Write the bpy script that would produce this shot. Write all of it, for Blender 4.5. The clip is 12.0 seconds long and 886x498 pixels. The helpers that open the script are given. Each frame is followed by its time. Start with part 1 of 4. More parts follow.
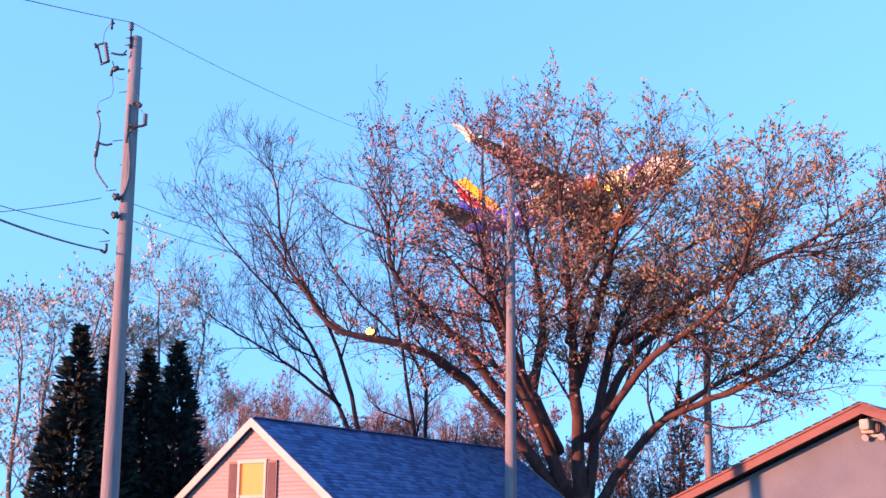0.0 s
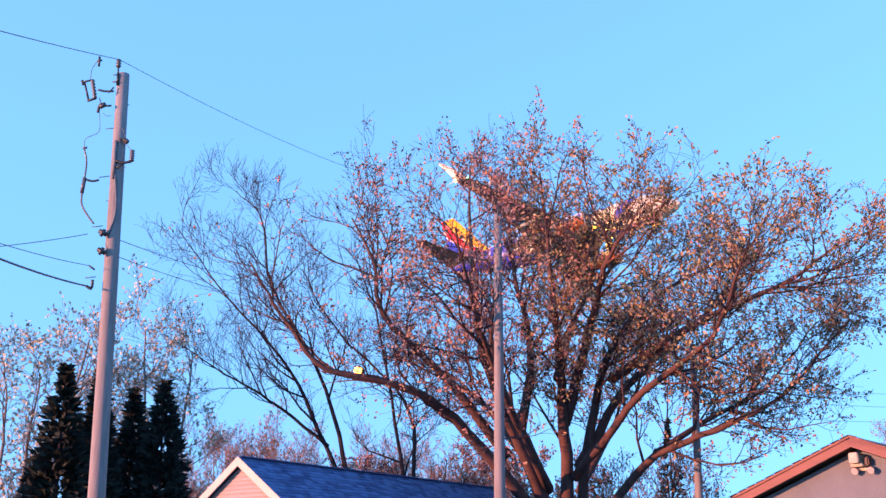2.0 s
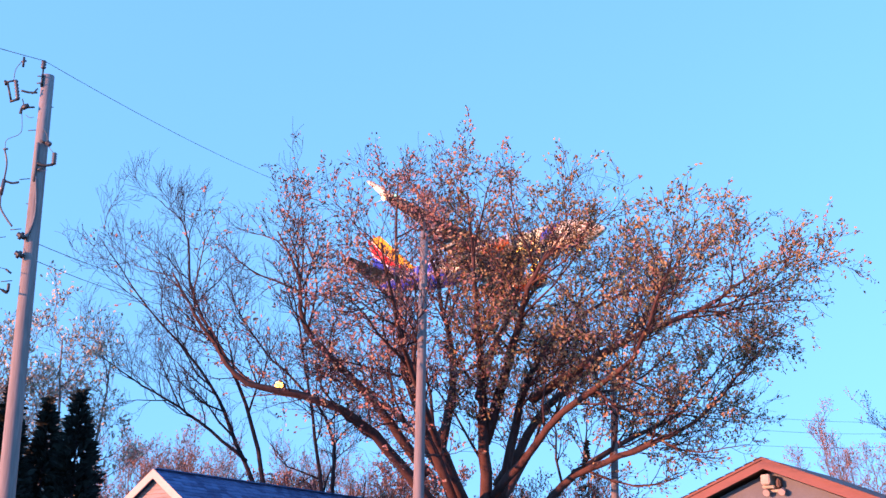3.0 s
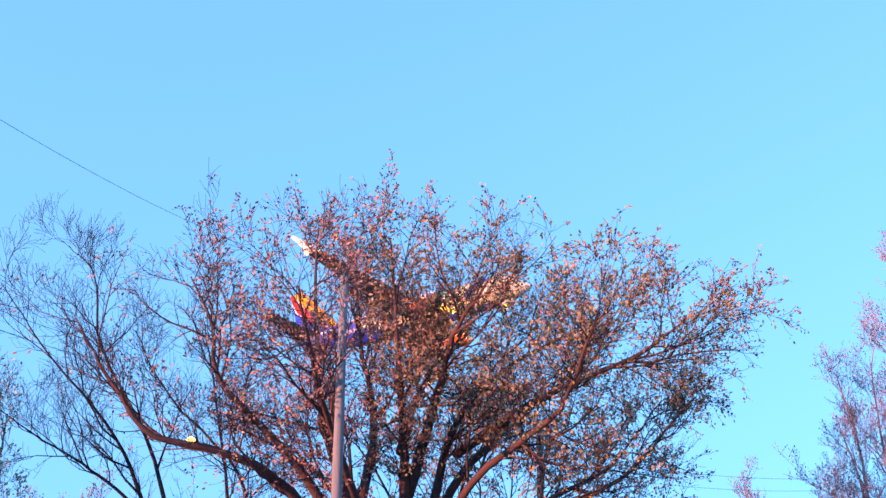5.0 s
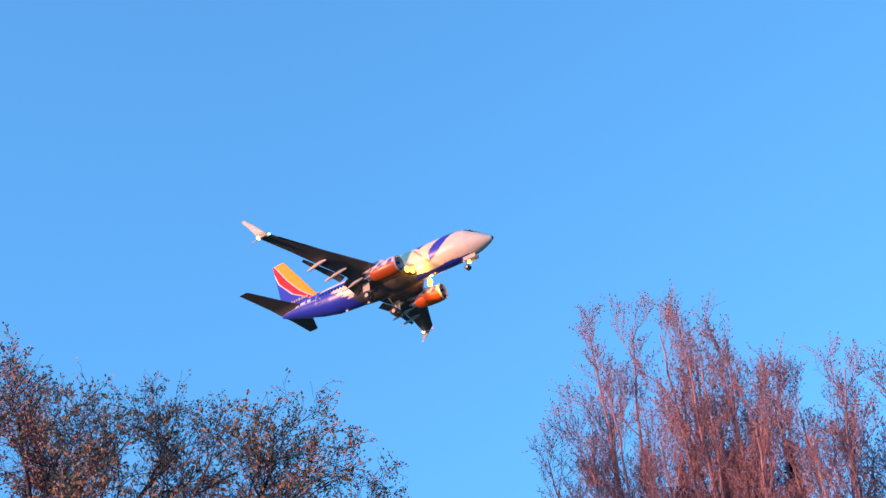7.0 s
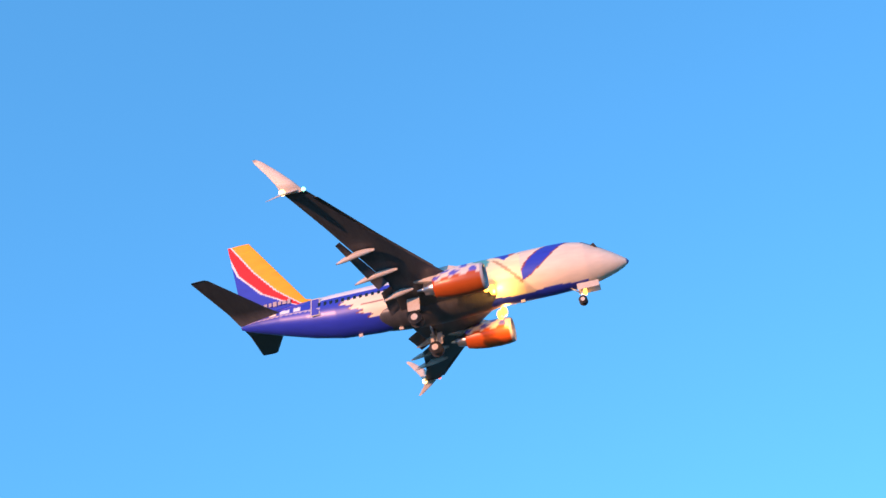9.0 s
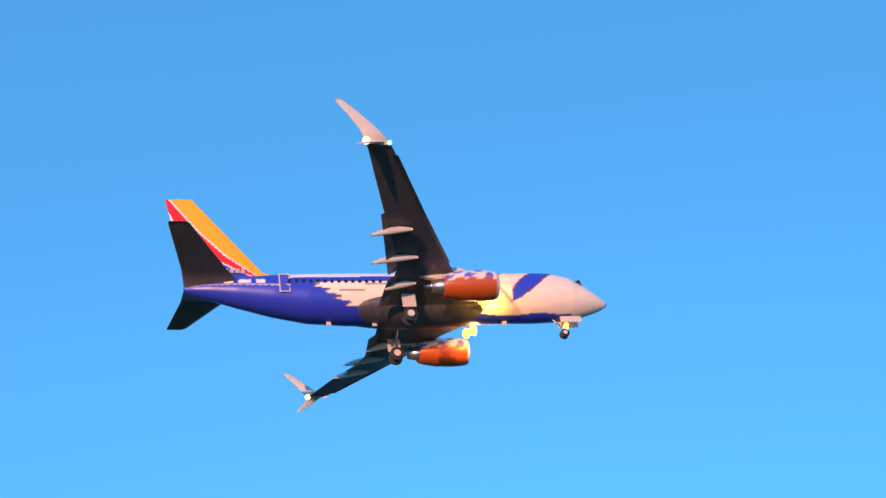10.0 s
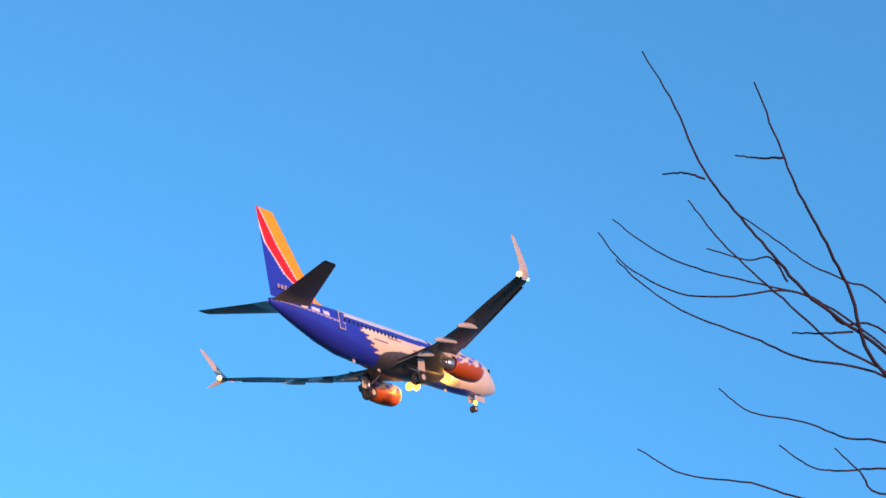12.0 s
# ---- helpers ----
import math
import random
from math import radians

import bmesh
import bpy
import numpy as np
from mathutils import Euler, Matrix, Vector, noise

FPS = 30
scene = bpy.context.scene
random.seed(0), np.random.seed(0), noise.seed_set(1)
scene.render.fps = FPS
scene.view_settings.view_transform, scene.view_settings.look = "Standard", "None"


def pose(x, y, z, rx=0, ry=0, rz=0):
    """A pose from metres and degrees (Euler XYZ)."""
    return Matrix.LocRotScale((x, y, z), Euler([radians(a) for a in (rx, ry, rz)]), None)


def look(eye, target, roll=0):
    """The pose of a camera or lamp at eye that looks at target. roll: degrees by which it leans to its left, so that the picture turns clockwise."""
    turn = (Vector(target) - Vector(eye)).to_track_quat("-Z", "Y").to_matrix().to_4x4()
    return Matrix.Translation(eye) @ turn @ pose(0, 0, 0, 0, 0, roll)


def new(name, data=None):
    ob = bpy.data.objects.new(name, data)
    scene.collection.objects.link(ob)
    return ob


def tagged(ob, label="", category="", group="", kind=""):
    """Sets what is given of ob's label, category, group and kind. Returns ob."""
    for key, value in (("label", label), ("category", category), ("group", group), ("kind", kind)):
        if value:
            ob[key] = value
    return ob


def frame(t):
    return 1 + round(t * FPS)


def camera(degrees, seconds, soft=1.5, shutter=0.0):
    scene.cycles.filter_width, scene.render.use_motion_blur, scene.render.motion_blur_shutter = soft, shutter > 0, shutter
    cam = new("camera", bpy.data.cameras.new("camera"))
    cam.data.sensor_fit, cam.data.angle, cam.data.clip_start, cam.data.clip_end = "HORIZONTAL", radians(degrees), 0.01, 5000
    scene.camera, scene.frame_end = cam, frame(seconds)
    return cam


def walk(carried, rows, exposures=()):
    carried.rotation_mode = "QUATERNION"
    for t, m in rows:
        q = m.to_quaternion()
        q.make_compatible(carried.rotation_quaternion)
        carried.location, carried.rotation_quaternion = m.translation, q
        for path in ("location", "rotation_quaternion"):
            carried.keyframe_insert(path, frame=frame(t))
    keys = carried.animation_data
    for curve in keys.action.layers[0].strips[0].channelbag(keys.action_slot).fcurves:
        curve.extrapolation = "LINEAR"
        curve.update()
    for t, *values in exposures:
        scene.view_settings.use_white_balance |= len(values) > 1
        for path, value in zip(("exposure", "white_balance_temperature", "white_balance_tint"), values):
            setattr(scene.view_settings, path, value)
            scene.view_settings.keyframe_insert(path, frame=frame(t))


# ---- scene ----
# ---- camera ----
cam = camera(42.8, 12.0)
ROWS = [
    (0, pose(-0.00, -0.01, 1.84, 104.13, 0.08, -0.04)),
    (0.5, pose(0.01, 0.03, 1.65, 104.23, 0.44, 0.47)),
    (1, pose(0.01, 0.03, 1.68, 103.92, 0.93, 0.05)),
    (1.5, pose(0.01, 0.03, 1.68, 103.84, 1.01, -0.59)),
    (2, pose(0.01, 0.03, 1.69, 106.25, 0.55, -0.56)),
    (2.5, pose(-0.01, 0.06, 1.59, 107.04, 0.50, -2.27)),
    (3, pose(0.03, 0.01, 1.58, 107.22, 0.03, -4.61)),
    (3.2, pose(-0.01, 0.02, 1.71, 107.11, -0.13, -5.03)),
    (5, pose(0.31, 1.58, 1.56, 110.29, 0.74, -8.34)),
    (5.5, pose(1.47, 2.63, 2.34, 111.11, 0.34, -9.78)),
    (6, pose(7.11, 0.84, 5.06, 108.83, 0.08, -6.32)),
    (6.5, pose(12.14, -0.85, 7.17, 106.74, 3.30, -3.73)),
    (7, pose(19.46, -0.94, 10.60, 104.22, 6.04, -0.00)),
    (7.5, pose(27.44, 10.24, 14.83, 103.14, 6.76, 4.27)),
    (7.9, pose(19.00, 19.79, 20.30, 101.63, 4.92, -0.01)),
    (8.3, pose(9.92, 30.06, 22.91, 101.59, 3.08, -4.84)),
    (8.7, pose(0.62, 40.57, 22.62, 103.23, 1.23, -10.77)),
    (9.1, pose(-8.46, 50.84, 19.44, 106.73, -0.61, -18.15)),
    (9.5, pose(-16.90, 60.39, 13.44, 112.01, -2.45, -27.05)),
    (10, pose(-31.90, 70.16, 12.87, 112.79, -4.42, -43.32)),
    (10.5, pose(-46.56, 78.45, 11.04, 113.14, -7.62, -58.85)),
    (11, pose(-56.80, 90.15, 11.35, 112.95, -10.19, -68.27)),
    (11.5, pose(-67.00, 99.85, 10.85, 112.00, -11.10, -78.03)),
    (12, pose(-74.93, 109.02, 11.31, 113.40, -11.58, -84.70)),
]
AIR = (28.36, 120.10, 42.44, -30.15, 9.49, -13.47)
walk(cam, ROWS, [(0, 0.94, 7700, 27), (3.2, 0.86, 7700, 26), (5.4, 0.90, 7600, 24), (6.4, 0.1, 6600, 18), (7.5, 0.14, 6600, 16), (9.4, 0.06, 6450, 9), (10.4, -0.06, 6300, 6), (12, -0.12, 6400, 9)])

GROUND = -3.5

# ---- world and sun ----
SUN_AZ, SUN_EL = radians(-153), radians(6)
world = bpy.data.worlds.new("sky")
scene.world = world
world.use_nodes = True
wn = world.node_tree
wn.nodes.clear()
sky = wn.nodes.new("ShaderNodeTexSky")
sky.sky_type = "NISHITA"
sky.sun_disc = False
sky.sun_elevation = radians(12)
sky.sun_rotation = radians(90) - SUN_AZ
sky.air_density, sky.dust_density, sky.ozone_density = 1.0, 0.4, 2.5
tint = wn.nodes.new("ShaderNodeMix")
tint.data_type, tint.blend_type = "RGBA", "MULTIPLY"
tint.inputs[0].default_value = 1.0
tint.inputs[7].default_value = (0.46, 0.95, 1.12, 1)
bg = wn.nodes.new("ShaderNodeBackground")
bg.inputs["Strength"].default_value = 0.47
wout = wn.nodes.new("ShaderNodeOutputWorld")
coord = wn.nodes.new("ShaderNodeTexCoord")
lift = wn.nodes.new("ShaderNodeVectorMath")
lift.operation = "ADD"
lift.inputs[1].default_value = (0, 0, 0.66)
norm = wn.nodes.new("ShaderNodeVectorMath")
norm.operation = "NORMALIZE"
wn.links.new(coord.outputs["Generated"], lift.inputs[0])
wn.links.new(lift.outputs[0], norm.inputs[0])
wn.links.new(norm.outputs[0], sky.inputs["Vector"])
wn.links.new(sky.outputs[0], tint.inputs[6])
wn.links.new(tint.outputs[2], bg.inputs["Color"])
wn.links.new(bg.outputs[0], wout.inputs[0])

sun = new("sun", bpy.data.lights.new("sun", "SUN"))
sun.data.energy, sun.data.angle, sun.data.color = 5.2, radians(0.6), (1.0, 0.46, 0.27)
sun_to = Vector((math.cos(SUN_AZ) * math.cos(SUN_EL), math.sin(SUN_AZ) * math.cos(SUN_EL), math.sin(SUN_EL)))
sun.matrix_world = look(sun_to * 100, (0, 0, 0))


# ---- materials ----
def material(name, colors, scale=8.0, rough=0.7, metal=0.0, bump=0.0, stretch=(1, 1, 1), fine=6.0, island=0.0, piece=0.0):
    """Two scales of noise between colours, fine relief, and optional variation per island or per piece."""
    m = bpy.data.materials.new(name)
    m.use_nodes = True
    n, l = m.node_tree.nodes, m.node_tree.links
    b = n["Principled BSDF"]
    co = n.new("ShaderNodeTexCoord")
    mp = n.new("ShaderNodeMapping")
    mp.inputs["Scale"].default_value = stretch
    l.new(co.outputs["Object"], mp.inputs["Vector"])
    t1, t2 = n.new("ShaderNodeTexNoise"), n.new("ShaderNodeTexNoise")
    t1.inputs["Scale"].default_value, t2.inputs["Scale"].default_value = scale, scale * fine
    t1.inputs["Detail"].default_value = t2.inputs["Detail"].default_value = 5
    for t in (t1, t2):
        l.new(mp.outputs[0], t.inputs["Vector"])
    add = n.new("ShaderNodeMath")
    add.operation = "MULTIPLY_ADD"
    add.inputs[1].default_value = 0.45
    l.new(t2.outputs["Fac"], add.inputs[0])
    sc = n.new("ShaderNodeMath")
    sc.operation = "MULTIPLY"
    sc.inputs[1].default_value = 0.55
    l.new(t1.outputs["Fac"], sc.inputs[0])
    l.new(sc.outputs[0], add.inputs[2])
    last = add
    for amount, kind in ((island, "island"), (piece, "piece")):
        if amount:
            g = n.new("ShaderNodeNewGeometry" if kind == "island" else "ShaderNodeObjectInfo")
            k = n.new("ShaderNodeMath")
            k.operation = "MULTIPLY_ADD"
            k.inputs[1].default_value = amount
            l.new(g.outputs["Random Per Island" if kind == "island" else "Random"], k.inputs[0])
            s2 = n.new("ShaderNodeMath")
            s2.operation = "SUBTRACT"
            s2.inputs[1].default_value = amount / 2
            l.new(last.outputs[0], s2.inputs[0])
            l.new(s2.outputs[0], k.inputs[2])
            last = k
    ramp = n.new("ShaderNodeValToRGB")
    e = ramp.color_ramp.elements
    e[0].position, e[1].position = 0.3, 0.7
    e[0].color, e[1].color = (*colors[0], 1), (*colors[-1], 1)
    if len(colors) == 3:
        e.new(0.5).color = (*colors[1], 1)
    l.new(last.outputs[0], ramp.inputs[0])
    l.new(ramp.outputs[0], b.inputs["Base Color"])
    b.inputs["Roughness"].default_value, b.inputs["Metallic"].default_value = rough, metal
    if bump:
        bp = n.new("ShaderNodeBump")
        bp.inputs["Strength"].default_value, bp.inputs["Distance"].default_value = bump, 0.02
        l.new(add.outputs[0], bp.inputs["Height"])
        l.new(bp.outputs[0], b.inputs["Normal"])
    return m


def paint(name, rough=0.35):
    """Gloss paint that takes its colours from the mesh's own paint scheme, lightly soiled."""
    m = bpy.data.materials.new(name)
    m.use_nodes = True
    n, l = m.node_tree.nodes, m.node_tree.links
    b = n["Principled BSDF"]
    at = n.new("ShaderNodeVertexColor")
    at.layer_name = "livery"
    t = n.new("ShaderNodeTexNoise")
    t.inputs["Scale"].default_value, t.inputs["Detail"].default_value = 1.2, 6
    co = n.new("ShaderNodeTexCoord")
    mp = n.new("ShaderNodeMapping")
    mp.inputs["Scale"].default_value = (0.5, 2, 2)
    l.new(co.outputs["Object"], mp.inputs["Vector"])
    l.new(mp.outputs[0], t.inputs["Vector"])
    r = n.new("ShaderNodeMapRange")
    r.inputs["To Min"].default_value, r.inputs["To Max"].default_value = 0.78, 1.1
    l.new(t.outputs["Fac"], r.inputs["Value"])
    mx = n.new("ShaderNodeMix")
    mx.data_type, mx.blend_type = "RGBA", "MULTIPLY"
    mx.inputs[0].default_value = 1.0
    l.new(at.outputs["Color"], mx.inputs[6])
    l.new(r.outputs[0], mx.inputs[7])
    l.new(mx.outputs[2], b.inputs["Base Color"])
    b.inputs["Roughness"].default_value = rough
    return m


def glow(name, color, strength):
    m = bpy.data.materials.new(name)
    m.use_nodes = True
    b = m.node_tree.nodes["Principled BSDF"]
    b.inputs["Base Color"].default_value = (*[c * 0.12 for c in color], 1)
    b.inputs["Emission Color"].default_value = (*color, 1)
    b.inputs["Emission Strength"].default_value = strength
    return m


BARK = material("bark", [(0.010, 0.006, 0.013), (0.046, 0.021, 0.027)], 6, 0.9, bump=0.5, stretch=(1, 1, 0.3))
# brighter, redder copy of the bark: warm sunlight on trunks painted in
BARK_RED_LIT = material("bark_red_lit", [(0.042, 0.018, 0.02), (0.15, 0.064, 0.055)], 5, 0.9, bump=0.7, stretch=(1, 1, 0.25))
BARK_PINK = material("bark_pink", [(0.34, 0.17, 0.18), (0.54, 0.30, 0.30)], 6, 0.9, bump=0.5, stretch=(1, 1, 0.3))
BUD_PALE = material("bud_pale", [(0.34, 0.28, 0.22), (0.60, 0.52, 0.42)], 0.4, 0.7, island=0.5)
BARK_GREY = material("bark_grey", [(0.10, 0.075, 0.07), (0.26, 0.18, 0.16)], 6, 0.9, bump=0.5, stretch=(1, 1, 0.3))
BUD_RED = material("bud_red", [(0.23, 0.095, 0.10), (0.40, 0.18, 0.16), (0.37, 0.24, 0.15)], 0.22, 0.7, island=0.5)
LEAF_AMBER = material("leaf_amber", [(0.19, 0.13, 0.065), (0.40, 0.23, 0.10), (0.31, 0.24, 0.11)], 0.3, 0.7, island=0.5)
BUD_PINK = material("bud_pink", [(0.20, 0.10, 0.10), (0.38, 0.20, 0.19)], 0.5, 0.7, island=0.5)
LEAF_OLIVE = material("leaf_olive", [(0.07, 0.075, 0.05), (0.20, 0.15, 0.08)], 0.5, 0.7, island=0.5)
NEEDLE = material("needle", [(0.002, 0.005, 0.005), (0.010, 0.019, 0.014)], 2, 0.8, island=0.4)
POLE_WOOD = material("pole_wood", [(0.13, 0.115, 0.125), (0.29, 0.25, 0.26)], 5, 0.85, bump=0.4, stretch=(1, 1, 0.08))
METAL_DARK = material("metal_dark", [(0.03, 0.03, 0.035), (0.09, 0.09, 0.1)], 12, 0.5, 0.6)
CERAMIC = material("ceramic", [(0.05, 0.04, 0.05), (0.12, 0.1, 0.11)], 12, 0.3)
CABLE = material("cable", [(0.07, 0.08, 0.10), (0.15, 0.16, 0.19)], 10, 0.6)
SIDING = material("siding", [(0.29, 0.21, 0.21), (0.37, 0.28, 0.28)], 2, 0.6, stretch=(0.3, 0.3, 3), island=0.12)
TRIM = material("trim", [(0.40, 0.30, 0.29), (0.50, 0.38, 0.37)], 4, 0.5)
SHUTTER = material("shutter", [(0.075, 0.025, 0.03), (0.13, 0.045, 0.05)], 6, 0.5)
# blue-grey shingles, pushed bluer: skylight on the unsunned slope is in the colour
SHINGLE = material("shingle", [(0.012, 0.06, 0.17), (0.042, 0.15, 0.34)], 4, 0.9, bump=0.6, island=0.45, fine=10)
# grey stucco, darkened and cooled to carry the wall's shade in its colour
STUCCO_SHADED = material("stucco", [(0.12, 0.125, 0.15), (0.18, 0.185, 0.21)], 1.2, 0.9, bump=0.5, fine=40)
FASCIA = material("fascia", [(0.13, 0.03, 0.032), (0.22, 0.055, 0.05)], 5, 0.6, stretch=(0.4, 0.4, 2), bump=0.2)
SOFFIT = material("soffit", [(0.10, 0.06, 0.055), (0.16, 0.10, 0.09)], 5, 0.8)
BEAM = material("beam", [(0.35, 0.27, 0.22), (0.55, 0.45, 0.36)], 6, 0.8, bump=0.3)
GRASS = material("grass", [(0.035, 0.05, 0.02), (0.10, 0.10, 0.045)], 0.4, 0.95, bump=0.6, fine=30)
LIVERY = paint("livery_paint")
# mid-grey wing paint, darkened so the underside's shade is in the colour
WING_SHADE_GREY = material("wing_shade_grey", [(0.05, 0.05, 0.055), (0.10, 0.095, 0.095)], 0.7, 0.4, stretch=(3, 0.6, 1))
FAIRING = material("fairing", [(0.48, 0.40, 0.33), (0.62, 0.54, 0.45)], 1.5, 0.45)
CHROME = material("bare_metal", [(0.45, 0.45, 0.46), (0.62, 0.62, 0.63)], 3, 0.3, 0.9)
DARK = material("dark_rubber", [(0.015, 0.015, 0.016), (0.03, 0.03, 0.03)], 6, 0.8)
GLASS_DARK = material("cockpit_glass", [(0.01, 0.012, 0.02), (0.02, 0.025, 0.03)], 3, 0.08)
LAMP_WARM = glow("landing_lamp", (1.0, 0.46, 0.05), 5)
LAMP_WHITE = glow("strobe_lamp", (1.0, 0.62, 0.22), 4)
LAMP_FAR = glow("far_lamp", (1.0, 0.42, 0.08), 8)
LAMP_GREEN = glow("green_lamp", (0.35, 1.0, 0.7), 2.5)
LAMP_RED = glow("red_lamp", (1.0, 0.15, 0.12), 2.5)
WINDOW_GLOW = glow("window_glow", (1.0, 0.24, 0.03), 0.8)


# ---- mesh helpers ----
def mesh_of(name, verts, faces, mat, smooth=False):
    me = bpy.data.meshes.new(name)
    me.from_pydata([tuple(v) for v in verts], [], faces)
    me.materials.append(mat)
    if smooth:
        me.shade_smooth()
    me.update()
    return me


def thing(name, label, category, loc=(0, 0, 0), group="", kind=""):
    ob = new(name)
    ob.location = loc
    return tagged(ob, label, category, group, kind)


def part(name, me, parent, label=""):
    """One mesh object under a thing or under a part, with its points given in the thing's own axes."""
    ob = new(name, me)
    ob.parent = parent
    return tagged(ob, label) if label else ob


def box(cx, cy, cz, sx, sy, sz, bevel=0.0, turn=0.0):
    bm = bmesh.new()
    bmesh.ops.create_cube(bm, size=1.0, matrix=pose(cx, cy, cz, 0, 0, turn) @ Matrix.Diagonal((sx, sy, sz, 1)))
    if bevel:
        bmesh.ops.bevel(bm, geom=bm.edges[:], offset=bevel, segments=2, affect="EDGES")
    return bm


def bm_mesh(name, bm, mat, smooth=False):
    me = bpy.data.meshes.new(name)
    bm.to_mesh(me)
    bm.free()
    me.materials.append(mat)
    if smooth:
        me.shade_smooth()
    return me


class Tubes:
    """Collects tapered tubes into one mesh."""

    def __init__(self):
        self.v, self.f = [], []

    def add(self, pts, rads, n=6):
        pts = [Vector(p) for p in pts]
        base = len(self.v)
        up = Vector((0.31, 0.17, 0.93))
        for i, p in enumerate(pts):
            d = (pts[min(i + 1, len(pts) - 1)] - pts[max(i - 1, 0)]).normalized()
            a = d.cross(up)
            if a.length < 0.05:
                a = d.cross(Vector((1, 0, 0)))
            a.normalize()
            b = d.cross(a)
            for k in range(n):
                w = 2 * math.pi * k / n
                self.v.append(p + (a * math.cos(w) + b * math.sin(w)) * rads[i])
        for i in range(len(pts) - 1):
            for k in range(n):
                a0, a1 = base + i * n + k, base + i * n + (k + 1) % n
                self.f.append((a0, a1, a1 + n, a0 + n))
        self.f.append(tuple(base + k for k in reversed(range(n))))
        self.f.append(tuple(base + (len(pts) - 1) * n + k for k in range(n)))

    def mesh(self, name, mat):
        return mesh_of(name, self.v, self.f, mat, True)


def smooth_line(pts, steps):
    """Catmull-Rom points through pts."""
    pts = [Vector(p) for p in pts]
    q = [pts[0] * 2 - pts[1], *pts, pts[-1] * 2 - pts[-2]]
    out = []
    for i in range(1, len(q) - 2):
        for k in range(steps):
            t = k / steps
            a, b, c, d = q[i - 1], q[i], q[i + 1], q[i + 2]
            out.append(0.5 * ((2 * b) + (c - a) * t + (2 * a - 5 * b + 4 * c - d) * t * t + (3 * b - a - 3 * c + d) * t ** 3))
    out.append(pts[-1])
    return out


def sag(a, b, drop, steps=14):
    a, b = Vector(a), Vector(b)
    return [a.lerp(b, i / steps) - Vector((0, 0, drop * 4 * (i / steps) * (1 - i / steps))) for i in range(steps + 1)]


# ---- trees ----
class Tree:
    def __init__(self, seed, lift=0.35):
        self.wood, self.twigs, self.ends, self.rng, self.lift = Tubes(), Tubes(), [], random.Random(seed), lift

    def rand_dir(self):
        r = self.rng
        return Vector((r.gauss(0, 1), r.gauss(0, 1), r.gauss(0, 1))).normalized()

    def limb(self, pts, r0, r1, plan, steps=5, n=8):
        line = smooth_line(pts, steps)
        g = self.rng
        for i in range(1, len(line) - 1):
            line[i] += self.rand_dir() * 0.05 * min(1.0, r0 * 8)
        m = len(line) - 1
        rads = [r0 + (r1 - r0) * (i / m) ** 0.8 for i in range(m + 1)]
        self.wood.add(line, rads, n)
        self.children(line, rads, plan, 0)

    def children(self, line, rads, plan, level):
        if level >= len(plan):
            return
        count, length, lo = plan[level]
        g = self.rng
        m = len(line) - 1
        for c in range(count):
            f = lo + (1 - lo) * (c + g.random()) / count
            i = min(int(f * m), m - 1)
            p = line[i].lerp(line[i + 1], f * m - i)
            d = (line[i + 1] - line[i]).normalized()
            side = self.rand_dir()
            side = (side - d * side.dot(d)).normalized()
            out = (d * g.uniform(0.5, 1.0) + side * g.uniform(0.55, 1.0) + Vector((0, 0, self.lift * g.uniform(0.4, 1.3)))).normalized()
            ln = length * g.uniform(0.55, 1.25) * (1.15 - 0.5 * f)
            r = min(rads[i] * 0.6, 0.013 * ln + 0.004)
            seg = 4 if level < 2 else 3
            pts, rr, q, way = [p], [r], p.copy(), out
            for s in range(seg):
                way = (way + self.rand_dir() * 0.34 + Vector((0, 0, self.lift * 0.3))).normalized()
                q = q + way * ln / seg
                pts.append(q.copy())
                rr.append(max(0.007, r * (1 - 0.75 * (s + 1) / seg)))
            last = level == len(plan) - 1
            (self.twigs if level else self.wood).add(pts, rr, 3 if level else 5)
            if last:
                self.ends.extend((pts[k], way) for k in range(1, len(pts)))
            self.children(pts, rr, plan, level + 1)

    def leaves(self, name, mat, per, size, spread, keep=None):
        """Small two-sided blades round the twig ends."""
        g, v, f = self.rng, [], []
        for p, way in self.ends:
            if keep and g.random() > keep(p):
                continue
            for _ in range(per):
                c = p + self.rand_dir() * spread * g.random()
                a = (way + self.rand_dir() * 0.8).normalized() * size * g.uniform(0.6, 1.4)
                b = a.cross(self.rand_dir()).normalized() * size * g.uniform(0.25, 0.5)
                k = len(v)
                v += [c - a * 0.2, c + a * 0.4 + b, c + a, c + a * 0.4 - b]
                f.append((k, k + 1, k + 2, k + 3))
        return mesh_of(name, v, f, mat)

    def finish(self, name, label, base, bark, crown=None, twig_mat=None, extra=None):
        ob = thing(name, label, "tree")
        ob.location = base
        back = Matrix.Translation(-Vector(base))
        for nm, me in (("trunk", self.wood.mesh("trunk", bark)), ("twig_mass", self.twigs.mesh("twig_mass", twig_mat or bark)), ("crown", crown), ("crown", extra)):
            if me is not None:
                me.transform(back)
                o = part(nm, me, ob)
                if nm != "trunk":
                    tagged(o, kind="stuff")
        return ob


